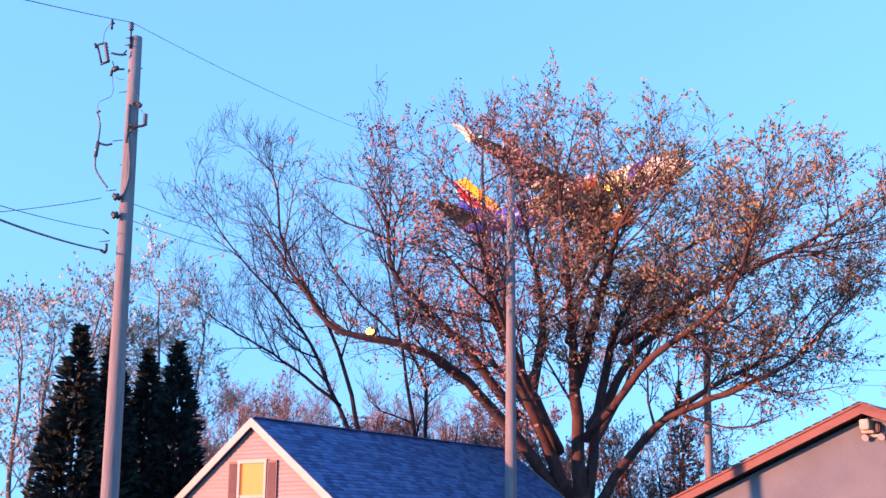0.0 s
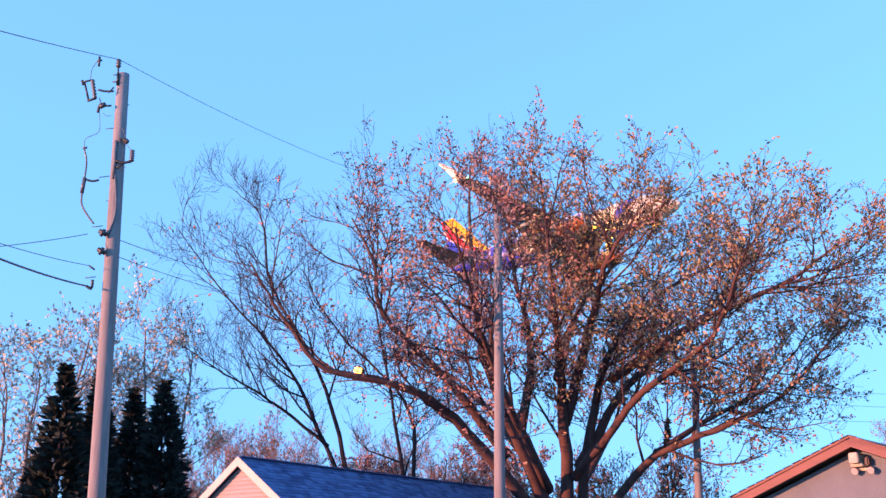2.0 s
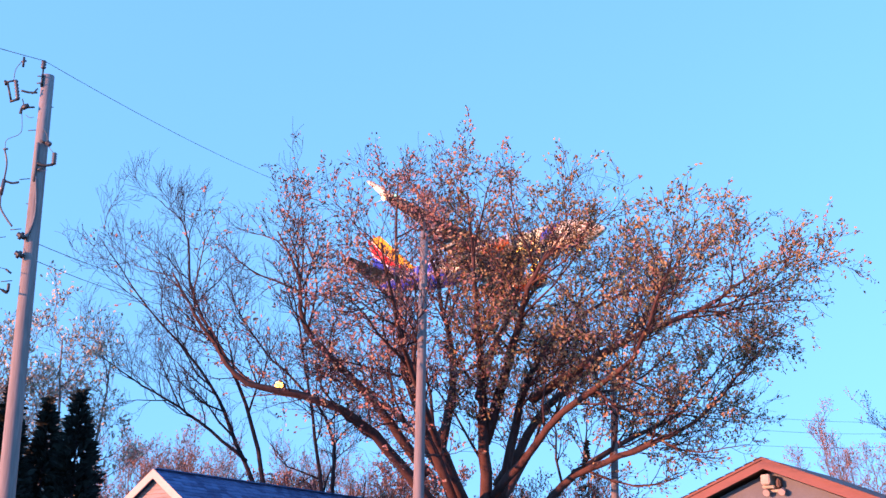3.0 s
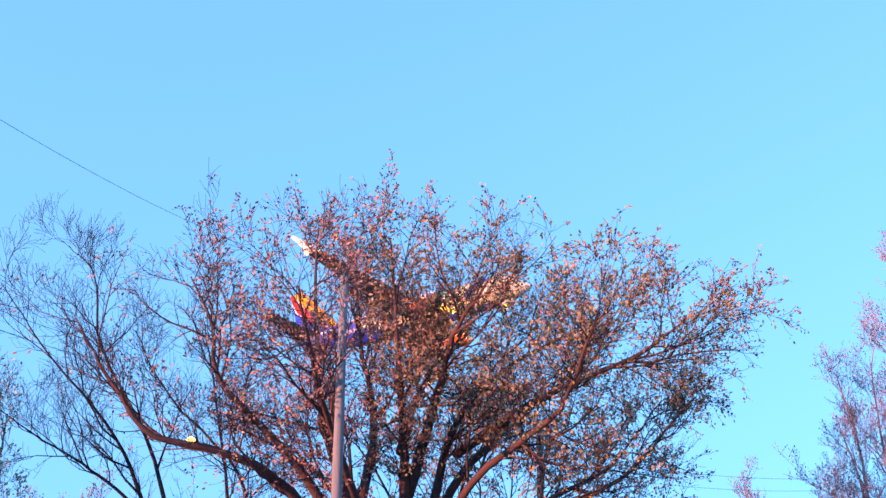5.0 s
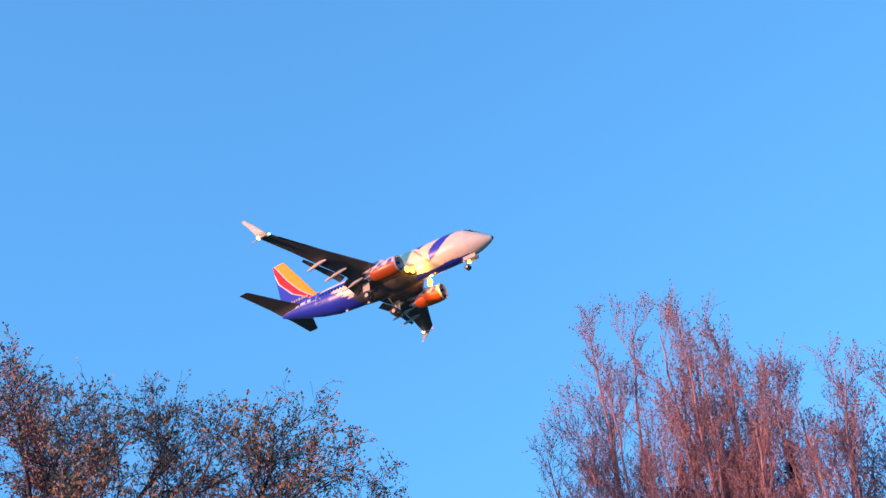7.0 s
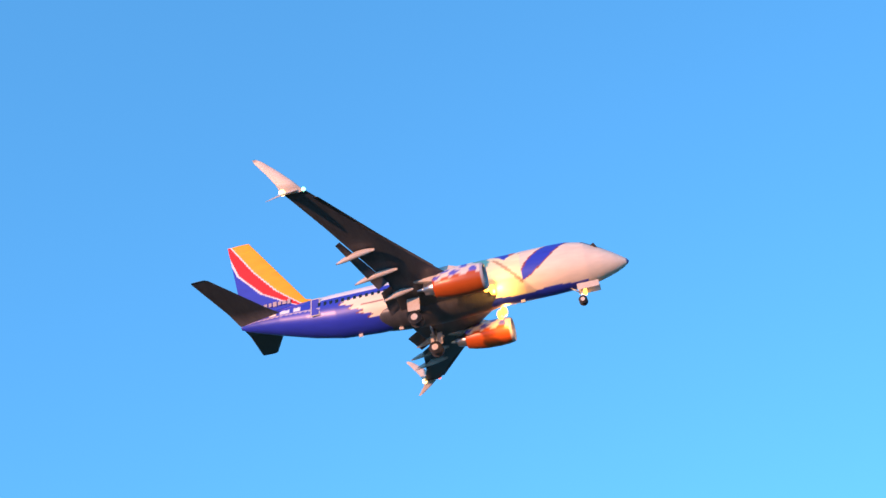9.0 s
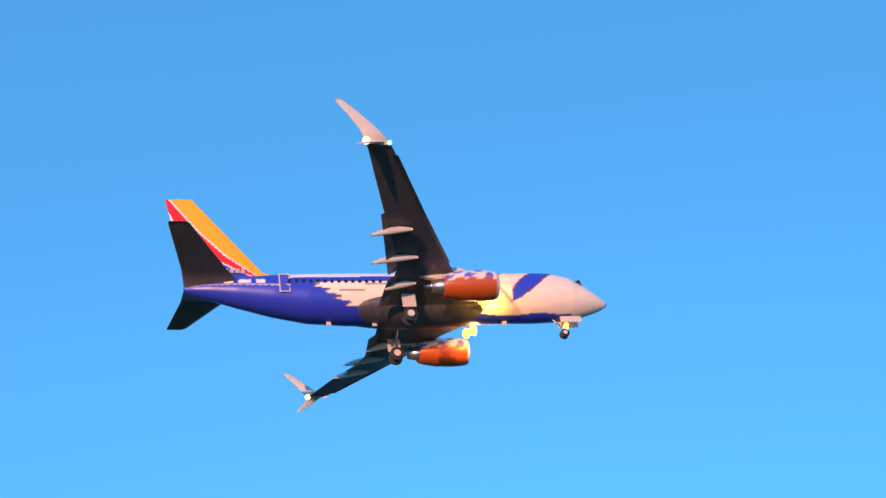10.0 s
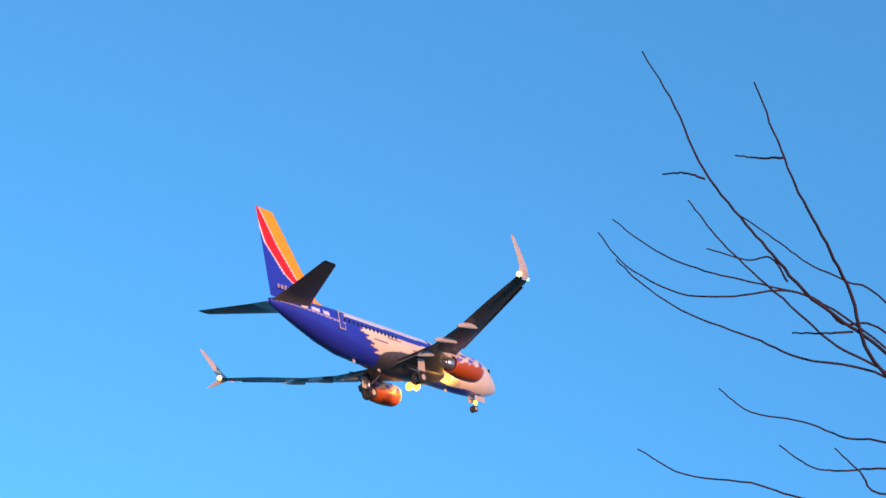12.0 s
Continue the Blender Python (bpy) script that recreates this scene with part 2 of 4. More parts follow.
# ---- ground ----
def ground():
    """One sheet that rolls gently, falls away round the rise that the place stands on and reaches the horizon."""
    v, f, n = [], [], 90
    for i in range(n + 1):
        for j in range(n + 1):
            u, w = (i / n * 2 - 1), (j / n * 2 - 1)
            x, y = math.copysign(abs(u) ** 2.2, u) * 4000, math.copysign(abs(w) ** 2.2, w) * 4000 + 60
            fall = 0.14 * max(0.0, math.hypot(x, y - 60) - 140)
            v.append((x, y, GROUND - fall + 0.12 * noise.noise(Vector((x * 0.05, y * 0.05, 0)))))
    for i in range(n):
        for j in range(n):
            a = i * (n + 1) + j
            f.append((a, a + n + 1, a + n + 2, a + 1))
    ob = new("ground", mesh_of("ground", v, f, GRASS, True))
    return tagged(ob, "dull green suburban lawn in early spring", "ground", kind="structure")


ground()

# ---- house with a pink gable ----
HOUSE = Matrix.LocRotScale((-5.39, 32.5, 0), Euler((0, 0, math.atan2(-0.535, 0.845))), None)  # x along the gable, y back along the ridge
RIDGE, HALF, PITCH, LONG = 5.04, 4.3, 0.77, 14.7


def house():
    eave = RIDGE - HALF * PITCH
    ob = thing("house", "pink-sided gabled house with blue-grey shingle roof and orange-glowing attic window", "house")
    ob.matrix_world = HOUSE
    # core
    bm = bmesh.new()
    pr = [(-HALF + 0.3, GROUND), (HALF - 0.3, GROUND), (HALF - 0.3, eave + 0.05), (0, RIDGE - 0.22), (-HALF + 0.3, eave + 0.05)]
    a = [bm.verts.new((x, 0.12, z)) for x, z in pr]
    b = [bm.verts.new((x, LONG - 0.3, z)) for x, z in pr]
    bm.faces.new(a), bm.faces.new(b[::-1])
    for i in range(5):
        j = (i + 1) % 5
        bm.faces.new((a[j], a[i], b[i], b[j]))
    bmesh.ops.recalc_face_normals(bm, faces=bm.faces[:])
    part("wall", bm_mesh("house_wall", bm, SIDING), ob)
    # lap siding on the gable, board by board, cut to the slope
    v, f = [], []
    z, h = GROUND + 0.3, 0.115
    while z < RIDGE - 0.35:
        w0 = min(HALF - 0.3, (RIDGE - 0.2 - z) / PITCH)
        w1 = min(HALF - 0.3, (RIDGE - 0.2 - z - h) / PITCH)
        if w1 > 0.1:
            for s0, s1, t0, t1 in ((-w0, -0.52, -w1, -0.52), (0.52, w0, 0.52, w1)) if 1.95 < z < 3.85 else ((-w0, w0, -w1, w1),):
                k = len(v)
                v += [(s0, 0.085, z), (s1, 0.085, z), (t1, 0.112, z + h), (t0, 0.112, z + h), (s0, 0.115, z), (s1, 0.115, z)]
                f += [(k, k + 1, k + 2, k + 3), (k, k + 4, k + 5, k + 1)]
        z += h
    part("siding", mesh_of("siding", v, f, SIDING), ob, "pale pink lap siding boards")
    # roof slopes: courses of shingles
    slope = math.hypot(1, PITCH)
    for side in (-1, 1):
        v, f = [], []
        rows = 34
        run = HALF + 0.25
        for r in range(rows):
            x0, x1 = run * (1 - r / rows), run * (1 - (r + 1.15) / rows)
            x1 = max(x1, 0)
            y = -0.08
            shift = (r % 3) * 0.11
            while y < LONG + 0.1:
                y2 = min(y + 0.33 + (shift if y < 0 else 0), LONG + 0.1)
                lift = 0.022 + 0.008 * random.random()
                k = len(v)
                za, zb = RIDGE - x0 * PITCH, RIDGE - x1 * PITCH
                v += [(side * x0, y, za + lift), (side * x0, y2 - 0.01, za + lift), (side * x1, y2 - 0.01, zb + 0.004), (side * x1, y, zb + 0.004),
                      (side * x0, y, za), (side * x0, y2 - 0.01, za)]
                f += [(k, k + 1, k + 2, k + 3), (k + 4, k + 5, k + 1, k)]
                y = y2
        sh = tagged(part("shingles", mesh_of("shingles", v, f, SHINGLE), ob, "blue-grey asphalt shingles in courses"), kind="stuff")
        bm = bmesh.new()
        q = [(0, RIDGE), (side * run, RIDGE - run * PITCH), (side * run, RIDGE - run * PITCH - 0.14), (0, RIDGE - 0.14)]
        a = [bm.verts.new((x, -0.06, z - 0.006)) for x, z in q]
        b = [bm.verts.new((x, LONG + 0.1, z - 0.006)) for x, z in q]
        bm.faces.new(a), bm.faces.new(b)
        for i in range(4):
            bm.faces.new((a[i], a[(i + 1) % 4], b[(i + 1) % 4], b[i]))
        bmesh.ops.recalc_face_normals(bm, faces=bm.faces[:])
        part("roof", bm_mesh("roof", bm, SHINGLE), ob)
        for y in (-0.105, LONG + 0.105):
            bm = bmesh.new()
            q = [(0, RIDGE + 0.02), (side * run, RIDGE + 0.02 - run * PITCH), (side * run, RIDGE - 0.24 - run * PITCH), (0, RIDGE - 0.24)]
            a = [bm.verts.new((x, y, z)) for x, z in q]
            b = [bm.verts.new((x, y + 0.045, z)) for x, z in q]
            bm.faces.new(a), bm.faces.new(b)
            for i in range(4):
                bm.faces.new((a[i], a[(i + 1) % 4], b[(i + 1) % 4], b[i]))
            bmesh.ops.recalc_face_normals(bm, faces=bm.faces[:])
            part("rake_board", bm_mesh("rake_board", bm, TRIM), ob, "pale pink painted rake board")
    part("ridge_cap", bm_mesh("ridge_cap", box(0, LONG / 2 + 0.01, RIDGE + 0.03, 0.22, LONG + 0.2, 0.03, 0.01), SHINGLE), ob)
    # attic window: frame, two panes, meeting rail, glowing orange sheet behind
    win = part("window", bm_mesh("window_back", box(0, 0.10, 2.88, 0.92, 0.02, 1.82), WINDOW_GLOW), ob, "attic window glowing orange")
    for x in (-0.49, 0.49):
        part("frame", bm_mesh("jamb", box(x, 0.05, 2.88, 0.09, 0.09, 1.96, 0.008), TRIM), win)
    for z in (1.93, 3.83):
        part("frame", bm_mesh("head", box(0, 0.048, z, 1.1, 0.1, 0.1, 0.008), TRIM), win)
    part("meeting_rail", bm_mesh("rail", box(0, 0.06, 2.86, 0.9, 0.06, 0.07, 0.006), TRIM), win)
    for x in (-0.72, 0.72):
        sh = part("shutter", bm_mesh("shutter", box(x, 0.06, 2.88, 0.36, 0.045, 1.94, 0.006), SHUTTER), ob, "dark maroon louvred shutter")
        v, f = [], []
        for r in range(34):
            z = 2.02 + r * 0.052
            k = len(v)
            v += [(x - 0.14, 0.022, z), (x + 0.14, 0.022, z), (x + 0.14, 0.036, z + 0.045), (x - 0.14, 0.036, z + 0.045)]
            f.append((k, k + 1, k + 2, k + 3))
        part("louvres", mesh_of("louvres", v, f, SHUTTER), sh)
    return ob


house()

# ---- grey building with a red fascia ----
SHED = Matrix.LocRotScale((9.98, 27.0, 0), Euler((0, 0, radians(-40))), None)


def garage():
    top, run, m, deep = 4.86, 6.4, 0.41, 5.0
    ob = thing("garage", "grey stucco building with low gable roof and red-brown fascia", "building")
    ob.matrix_world = SHED
    bm = bmesh.new()
    w = run - 0.6
    pr = [(-w, GROUND), (w, GROUND), (w, top - 0.30 - w * m), (0, top - 0.30), (-w, top - 0.30 - w * m)]
    a = [bm.verts.new((x, 0.45, z)) for x, z in pr]
    b = [bm.verts.new((x, deep, z)) for x, z in pr]
    bm.faces.new(a), bm.faces.new(b)
    for i in range(5):
        bm.faces.new((a[i], a[(i + 1) % 5], b[(i + 1) % 5], b[i]))
    bmesh.ops.recalc_face_normals(bm, faces=bm.faces[:])
    part("wall", bm_mesh("garage_wall", bm, STUCCO_SHADED), ob)
    for side in (-1, 1):
        for nm, zo, th, y0, y1, mat, lab in (("roof", 0.0, 0.05, -0.06, deep + 0.3, FASCIA, "weathered red-brown roof edge"), ("soffit", -0.17, 0.03, 0.04, deep + 0.3, SOFFIT, ""),
                                             ("fascia", -0.035, 0.23, -0.02, 0.035, FASCIA, "red-brown painted fascia board"), ("trim_strip", 0.01, 0.06, -0.05, -0.022, FASCIA, "")):
            bm = bmesh.new()
            q = [(0, top + zo), (side * run, top + zo - run * m), (side * run, top + zo - th - run * m), (0, top + zo - th)]
            a = [bm.verts.new((x, y0, z)) for x, z in q]
            b = [bm.verts.new((x, y1, z)) for x, z in q]
            bm.faces.new(a), bm.faces.new(b)
            for i in range(4):
                bm.faces.new((a[i], a[(i + 1) % 4], b[(i + 1) % 4], b[i]))
            bmesh.ops.recalc_face_normals(bm, faces=bm.faces[:])
            part(nm, bm_mesh(nm, bm, mat), ob, lab)
        # asphalt tabs along the visible rake edge
        v, f = [], []
        for r in range(26):
            x0, x1 = side * run * r / 26, side * run * (r + 0.93) / 26
            k = len(v)
            dz = 0.012 + 0.012 * random.random()
            v += [(x0, -0.10, top + dz - abs(x0) * m), (x1, -0.10, top + dz + 0.012 - abs(x1) * m), (x1, 0.5, top + dz + 0.012 - abs(x1) * m), (x0, 0.5, top + dz - abs(x0) * m)]
            f.append((k, k + 1, k + 2, k + 3))
        part("roof_edge", mesh_of("roof_edge", v, f, FASCIA), ob)
    bm = box(0.02, 0.25, top - 0.52, 0.22, 0.5, 0.24, 0.02)
    part("ridge_beam", bm_mesh("ridge_beam", bm, BEAM), ob, "pale exposed beam end under the peak")
    part("beam_bracket", bm_mesh("beam_bracket", box(0.03, 0.3, top - 0.68, 0.3, 0.3, 0.08, 0.02), BEAM), ob)
    part("beam_bracket", bm_mesh("beam_bracket", box(0.24, 0.32, top - 0.6, 0.12, 0.2, 0.2, 0.03), SOFFIT), ob)
    lamp = thing("wall_lamp", "small pale twin floodlight fixed under the peak", "lamp")
    lamp.matrix_world = SHED
    for x in (-0.06, 0.32):
        bm = bmesh.new()
        bmesh.ops.create_cone(bm, cap_ends=True, segments=14, radius1=0.055, radius2=0.085, depth=0.14, matrix=pose(x, 0.30, top - 0.79, 115, 0, 0))
        part("lamp_head", bm_mesh("lamp_head", bm, TRIM), lamp)
    part("lamp_base", bm_mesh("lamp_base", box(0.13, 0.40, top - 0.77, 0.34, 0.10, 0.07, 0.015), BEAM), lamp)


garage()


# ---- poles and wires ----
def pole(name, label, foot, top, r0, r1):
    ob = thing(name, label, "pole", foot, "utility poles")
    t = Tubes()
    f, p = Vector((0, 0, 0)), Vector(top) - Vector(foot)
    pts = [f.lerp(p, i / 10) for i in range(11)]
    t.add(pts, [r0 + (r1 - r0) * i / 10 for i in range(11)], 20)
    part("shaft", t.mesh("shaft", POLE_WOOD), ob)
    return ob


def fitting(ob, name, items, mat, label=""):
    """A part out of tubes, in the pole's own axes: (points, radius, sides)."""
    if name in ("lead_wire", "jumper", "riser_cable", "service_grip", "step_bolt", "service_arm") and len(items) > 1:
        return [fitting(ob, name, [i], mat, label) for i in items]
    t = Tubes()
    for pts, r, n in items:
        line = smooth_line(pts, 5) if len(pts) > 2 else [Vector(p) for p in pts]
        t.add(line, [r] * len(line), n)
    return part(name, t.mesh(name, mat), ob, label)


def stack(ob, name, a, b, r, rings, mat):
    """A ribbed insulator from a to b."""
    a, b = Vector(a), Vector(b)
    t = Tubes()
    pts, rr = [], []
    for i in range(rings * 2 + 1):
        pts.append(a.lerp(b, i / (rings * 2)))
        rr.append(r if i % 2 else r * 0.55)
    t.add(pts, rr, 12)
    return part(name, t.mesh(name, mat), ob)


FOOT = Vector((-6.26, 22.0, GROUND))
near = pole("utility_pole", "tall weathered wooden power pole with cutout fuse and insulators", FOOT, (-6.43, 22.0, 11.98), 0.20, 0.125)
M = 0.0112  # metres of the drawing scale at the pole


def pp(x, y, d=-0.16):
    """A place on the pole by its drawing coordinates (across, down from the top), in the pole's axes."""
    return (-6.43 - FOOT.x + (x - 243) * M, d, 11.98 - FOOT.z - (y - 66) * 0.01163)


fitting(near, "pin", [([pp(236, 88, -0.1), pp(235, 52, -0.1)], 0.018, 8)], METAL_DARK)
stack(near, "insulator", pp(235, 56, -0.1), pp(235, 40, -0.1), 0.06, 3, CERAMIC)
fitting(near, "pin_bracket", [([pp(236, 92, -0.13), pp(236, 68, -0.13)], 0.025, 6), ([pp(228, 73), pp(240, 73)], 0.012, 6), ([pp(228, 87), pp(240, 87)], 0.012, 6)], METAL_DARK)
fuse = fitting(near, "cutout_fuse", [([pp(171, 87), pp(190, 83)], 0.02, 6), ([pp(176, 88), pp(186, 122)], 0.022, 8), ([pp(184, 124), pp(200, 118)], 0.025, 6), ([pp(171, 84), pp(174, 92)], 0.03, 6)], METAL_DARK, "hinged dark cutout fuse")
stack(near, "fuse_insulator", pp(190, 82), pp(198, 120), 0.05, 6, CERAMIC)
fitting(near, "fuse_arm", [([pp(202, 102), pp(216, 105), pp(231, 105)], 0.022, 6), ([pp(222, 108), pp(231, 97)], 0.016, 6)], METAL_DARK)
fitting(near, "arrester_clamp", [([pp(205, 146), pp(208, 132), pp(217, 129)], 0.03, 6), ([pp(206, 118), pp(211, 135)], 0.012, 6), ([pp(214, 134), pp(229, 133)], 0.02, 6), ([pp(208, 136), pp(219, 130)], 0.045, 8)], METAL_DARK)
fitting(near, "lead_wire", [([pp(200, 42), pp(188, 60), pp(186, 82)], 0.008, 5), ([pp(208, 146), pp(210, 182), pp(187, 196), pp(186, 214)], 0.007, 5), ([pp(214, 148), pp(222, 153), pp(230, 152)], 0.006, 5)], CABLE)
fitting(near, "line_clamp", [([pp(200, 37), pp(200, 56)], 0.025, 6), ([pp(196, 46), pp(205, 44)], 0.02, 6)], METAL_DARK)
fitting(near, "cable_terminator", [([pp(186, 216), pp(192, 240), pp(191, 270)], 0.018, 7), ([pp(191, 270), pp(188, 298)], 0.04, 8), ([pp(183, 214), pp(191, 213)], 0.02, 6)], CERAMIC, "dark cable terminator on a bracket")
fitting(near, "terminator_arm", [([pp(191, 272), pp(205, 276), pp(217, 274)], 0.022, 6)], METAL_DARK)
fitting(near, "riser_cable", [([pp(188, 298), pp(190, 320), pp(204, 342), pp(214, 354)], 0.02, 7), ([pp(245, 262), pp(251, 310), pp(250, 345), pp(240, 375)], 0.022, 7), ([pp(243, 200), pp(243, 272)], 0.03, 7)], CABLE)
fitting(near, "service_arm", [([pp(245, 238), pp(258, 242), pp(273, 240)], 0.028, 7), ([pp(244, 252), pp(262, 243)], 0.014, 6), ([pp(246, 196), pp(256, 199)], 0.02, 6)], METAL_DARK)
stack(near, "arrester", pp(274, 240), pp(274, 218), 0.055, 5, CERAMIC)
stack(near, "bushing", pp(257, 198), pp(265, 204), 0.06, 3, CERAMIC)
fitting(near, "jumper", [([pp(247, 172), pp(256, 184), pp(262, 206), pp(273, 220)], 0.007, 5), ([pp(264, 250), pp(256, 252), pp(247, 250)], 0.006, 5)], CABLE)
for y in (372, 405):
    fitting(near, "rack", [([pp(226, y - 4, -0.18), pp(239, y + 3, -0.18)], 0.05, 8), ([pp(229, y + 6, -0.2), pp(236, y - 6, -0.2)], 0.035, 8)], METAL_DARK)
fitting(near, "service_grip", [([pp(212, 430), pp(222, 437)], 0.02, 6), ([pp(210, 466), pp(219, 470), pp(220, 455)], 0.03, 6)], METAL_DARK)
for i in range(9):
    y = 78 + i * 46
    s = 1 if i % 2 else -1
    x = 243 - (y - 66) * 0.058
    fitting(near, "step_bolt", [([pp(x, y, 0), pp(x + s * 19, y + 2, 0)], 0.009, 6)], METAL_DARK)

mid = pole("utility_pole", "plain weathered wooden pole standing before the big tree", (2.03, 36, GROUND), (2.31, 36, 13.36), 0.225, 0.125)
fitting(mid, "top_bracket", [([(0.27, -0.15, 16.6), (0.28, -0.15, 17.15)], 0.03, 6), ([(0.16, -0.15, 16.6), (0.4, -0.15, 16.6)], 0.018, 6)], METAL_DARK)
fitting(mid, "band", [([(0.22, -0.18, 13.1), (0.22, 0.18, 13.1)], 0.03, 6)], METAL_DARK)
far = pole("utility_pole", "dark wooden pole behind the crown of the big tree", (9.98, 44, GROUND), (10.43, 44, 10.5), 0.21, 0.115)
for z in (11.6, 12.4, 13.2):
    fitting(far, "rack", [([(0.36, -0.16, z), (0.36, -0.16, z + 0.22)], 0.05, 6)], METAL_DARK)


def wire(label, a, b, drop, r):
    ob = thing("overhead_wire", label, "wire")
    t = Tubes()
    line = sag(a, b, drop)
    t.add(line, [r] * len(line), 5)
    part("strand", t.mesh("strand", CABLE), ob)


def pw(x, y, d=-0.16):
    return Vector(pp(x, y, d)) + FOOT


wire("thin bare power line strung between poles", pw(235, 40, -0.1), (-5.9, 13.2, 8.6), 0.02, 0.008)
wire("thin bare power line strung between poles", pw(235, 40, -0.1), (-1.78, 41, 16.45), 0.22, 0.007)
wire("thin grey service wire tied to the pole", pw(205, 373), (-9.3, 19.5, 7.35), 0.06, 0.008)
wire("thin grey service wire tied to the pole", pw(238, 375), (-4.8, 40, 11.9), 0.2, 0.008)
wire("thin grey service wire tied to the pole", pw(238, 405), (-5.2, 40, 11.4), 0.2, 0.008)
wire("thin grey service wire tied to the pole", pw(213, 430), (-6.13, 14.4, 6.15), 0.04, 0.007)
wire("thick black service cable tied to the pole", pw(211, 466), (-6.12, 14.4, 5.98), 0.05, 0.018)
for z in (7.9, 8.6, 9.2):
    wire("thin far wire strung between poles", (10.3, 43.8, z), (34, 62, z + 2.2), 0.5, 0.008)


# ---- trees ----
def leafy(p):
    """Leafiness: bare on one side, in clumps on the other."""
    clump = math.sin(p.x * 1.3 + p.z * 0.7) + math.sin(p.z * 1.7 - p.y * 1.1) + math.sin(p.y * 1.5 + p.x * 0.6)
    share = max(0.0, min(1.0, (p.x + 6) / 8))
    return 0.04 + share * (0.85 if clump > 0.1 else 0.26)


def big_tree():
    t = Tree(11, 0.16)
    plan = [(13, 4.2, 0.2), (10, 2.0, 0.12), (6, 0.85, 0.15)]
    base = (5.6, 46.2, GROUND)
    t.limb([base, (5.55, 46.1, 0.5), (5.5, 46, 3.6)], 0.8, 0.5, [], 5, 14)
    t.limb([(5.5, 46.0, 3.0), (5.2, 44.0, 7.0), (4.9, 42.5, 9.9), (4.6, 41.5, 13.0), (4.3, 41.0, 16.6)], 0.33, 0.03, plan)
    t.limb([(5.1, 46.0, 3.0), (3.2, 43.5, 7.0), (2.0, 42.0, 9.8), (1.6, 41.0, 13.0), (1.6, 41.0, 16.9)], 0.30, 0.03, plan)
    t.limb([(4.8, 45.8, 3.2), (1.4, 43.0, 7.0), (-0.9, 41.0, 8.4), (-3.7, 40.0, 8.9), (-5.3, 39.5, 10.8), (-6.4, 39.0, 12.6)], 0.27, 0.03, plan)
    t.limb([(3.0, 44.2, 6.2), (0.4, 43.0, 9.3), (-1.8, 42.5, 11.4), (-2.1, 42.5, 13.4), (-3.0, 42.0, 15.2)], 0.22, 0.03, plan)
    t.limb([(5.8, 46.0, 3.0), (6.3, 44.5, 7.3), (7.1, 43.0, 10.2), (9.0, 42.0, 12.2), (12.2, 41.0, 13.6)], 0.26, 0.03, plan)
    t.limb([(5.9, 46.0, 2.6), (8.2, 44.0, 5.8), (10.6, 42.0, 6.9), (12.7, 41.0, 7.9), (15.3, 40.0, 10.6)], 0.22, 0.03, plan)
    t.limb([(5.8, 45.0, 5.8), (7.9, 45.0, 9.0), (10.2, 46.0, 11.0), (12.2, 46.0, 12.8), (13.1, 46.0, 14.6)], 0.22, 0.03, plan)
    t.limb([(5.2, 44.0, 7.4), (6.2, 42.0, 11.1), (6.6, 40.0, 13.0), (7.9, 39.0, 14.8)], 0.24, 0.03, plan)
    t.limb([(3.4, 44.0, 6.6), (4.1, 45.5, 10.5), (3.6, 46.0, 14.0), (3.2, 45.0, 17.4)], 0.24, 0.03, plan)
    t.limb([(7.0, 43.2, 9.0), (9.3, 39.0, 10.2), (12.6, 38.0, 11.6), (14.6, 38.0, 13.0)], 0.2, 0.03, plan)
    t.limb([(4.9, 43.0, 9.0), (6.0, 46.0, 12.0), (7.5, 47.5, 14.0), (8.6, 48, 15.4)], 0.2, 0.03, plan)
    t.limb([(8.6, 43.6, 6.2), (11.0, 45.0, 7.6), (13.6, 45.5, 9.0), (15.8, 45.0, 11.6)], 0.16, 0.025, plan)
    t.limb([(4.6, 44.8, 5.0), (2.8, 40.0, 7.6), (1.6, 36.0, 9.6), (0.8, 33.0, 12.0)], 0.2, 0.03, plan)
    t.limb([(5.6, 44.5, 5.4), (7.6, 40.0, 8.0), (9.2, 36.0, 9.2), (9.8, 33.0, 11.6)], 0.2, 0.03, plan)
    t.limb([(4.8, 46.4, 5.0), (2.6, 49.0, 8.6), (1.0, 52.0, 10.6), (0.2, 54.0, 12.8)], 0.2, 0.03, plan)
    t.limb([(6.0, 46.4, 5.0), (8.0, 49.0, 8.0), (9.6, 52.0, 10.0), (10.4, 54.5, 12.2)], 0.2, 0.03, plan)
    crown = t.leaves("crown", BUD_RED, 3, 0.11, 0.2, lambda p: leafy(p) * (1.0 if p.x < 6 else 0.35))
    late = t.leaves("crown", LEAF_AMBER, 3, 0.105, 0.2, lambda p: leafy(p) * (0.0 if p.x < 3.5 else 0.75))
    t.finish("maple_tree", "broad bare maple with reddish buds and many spreading limbs", base, BARK_RED_LIT, crown, BARK, late)


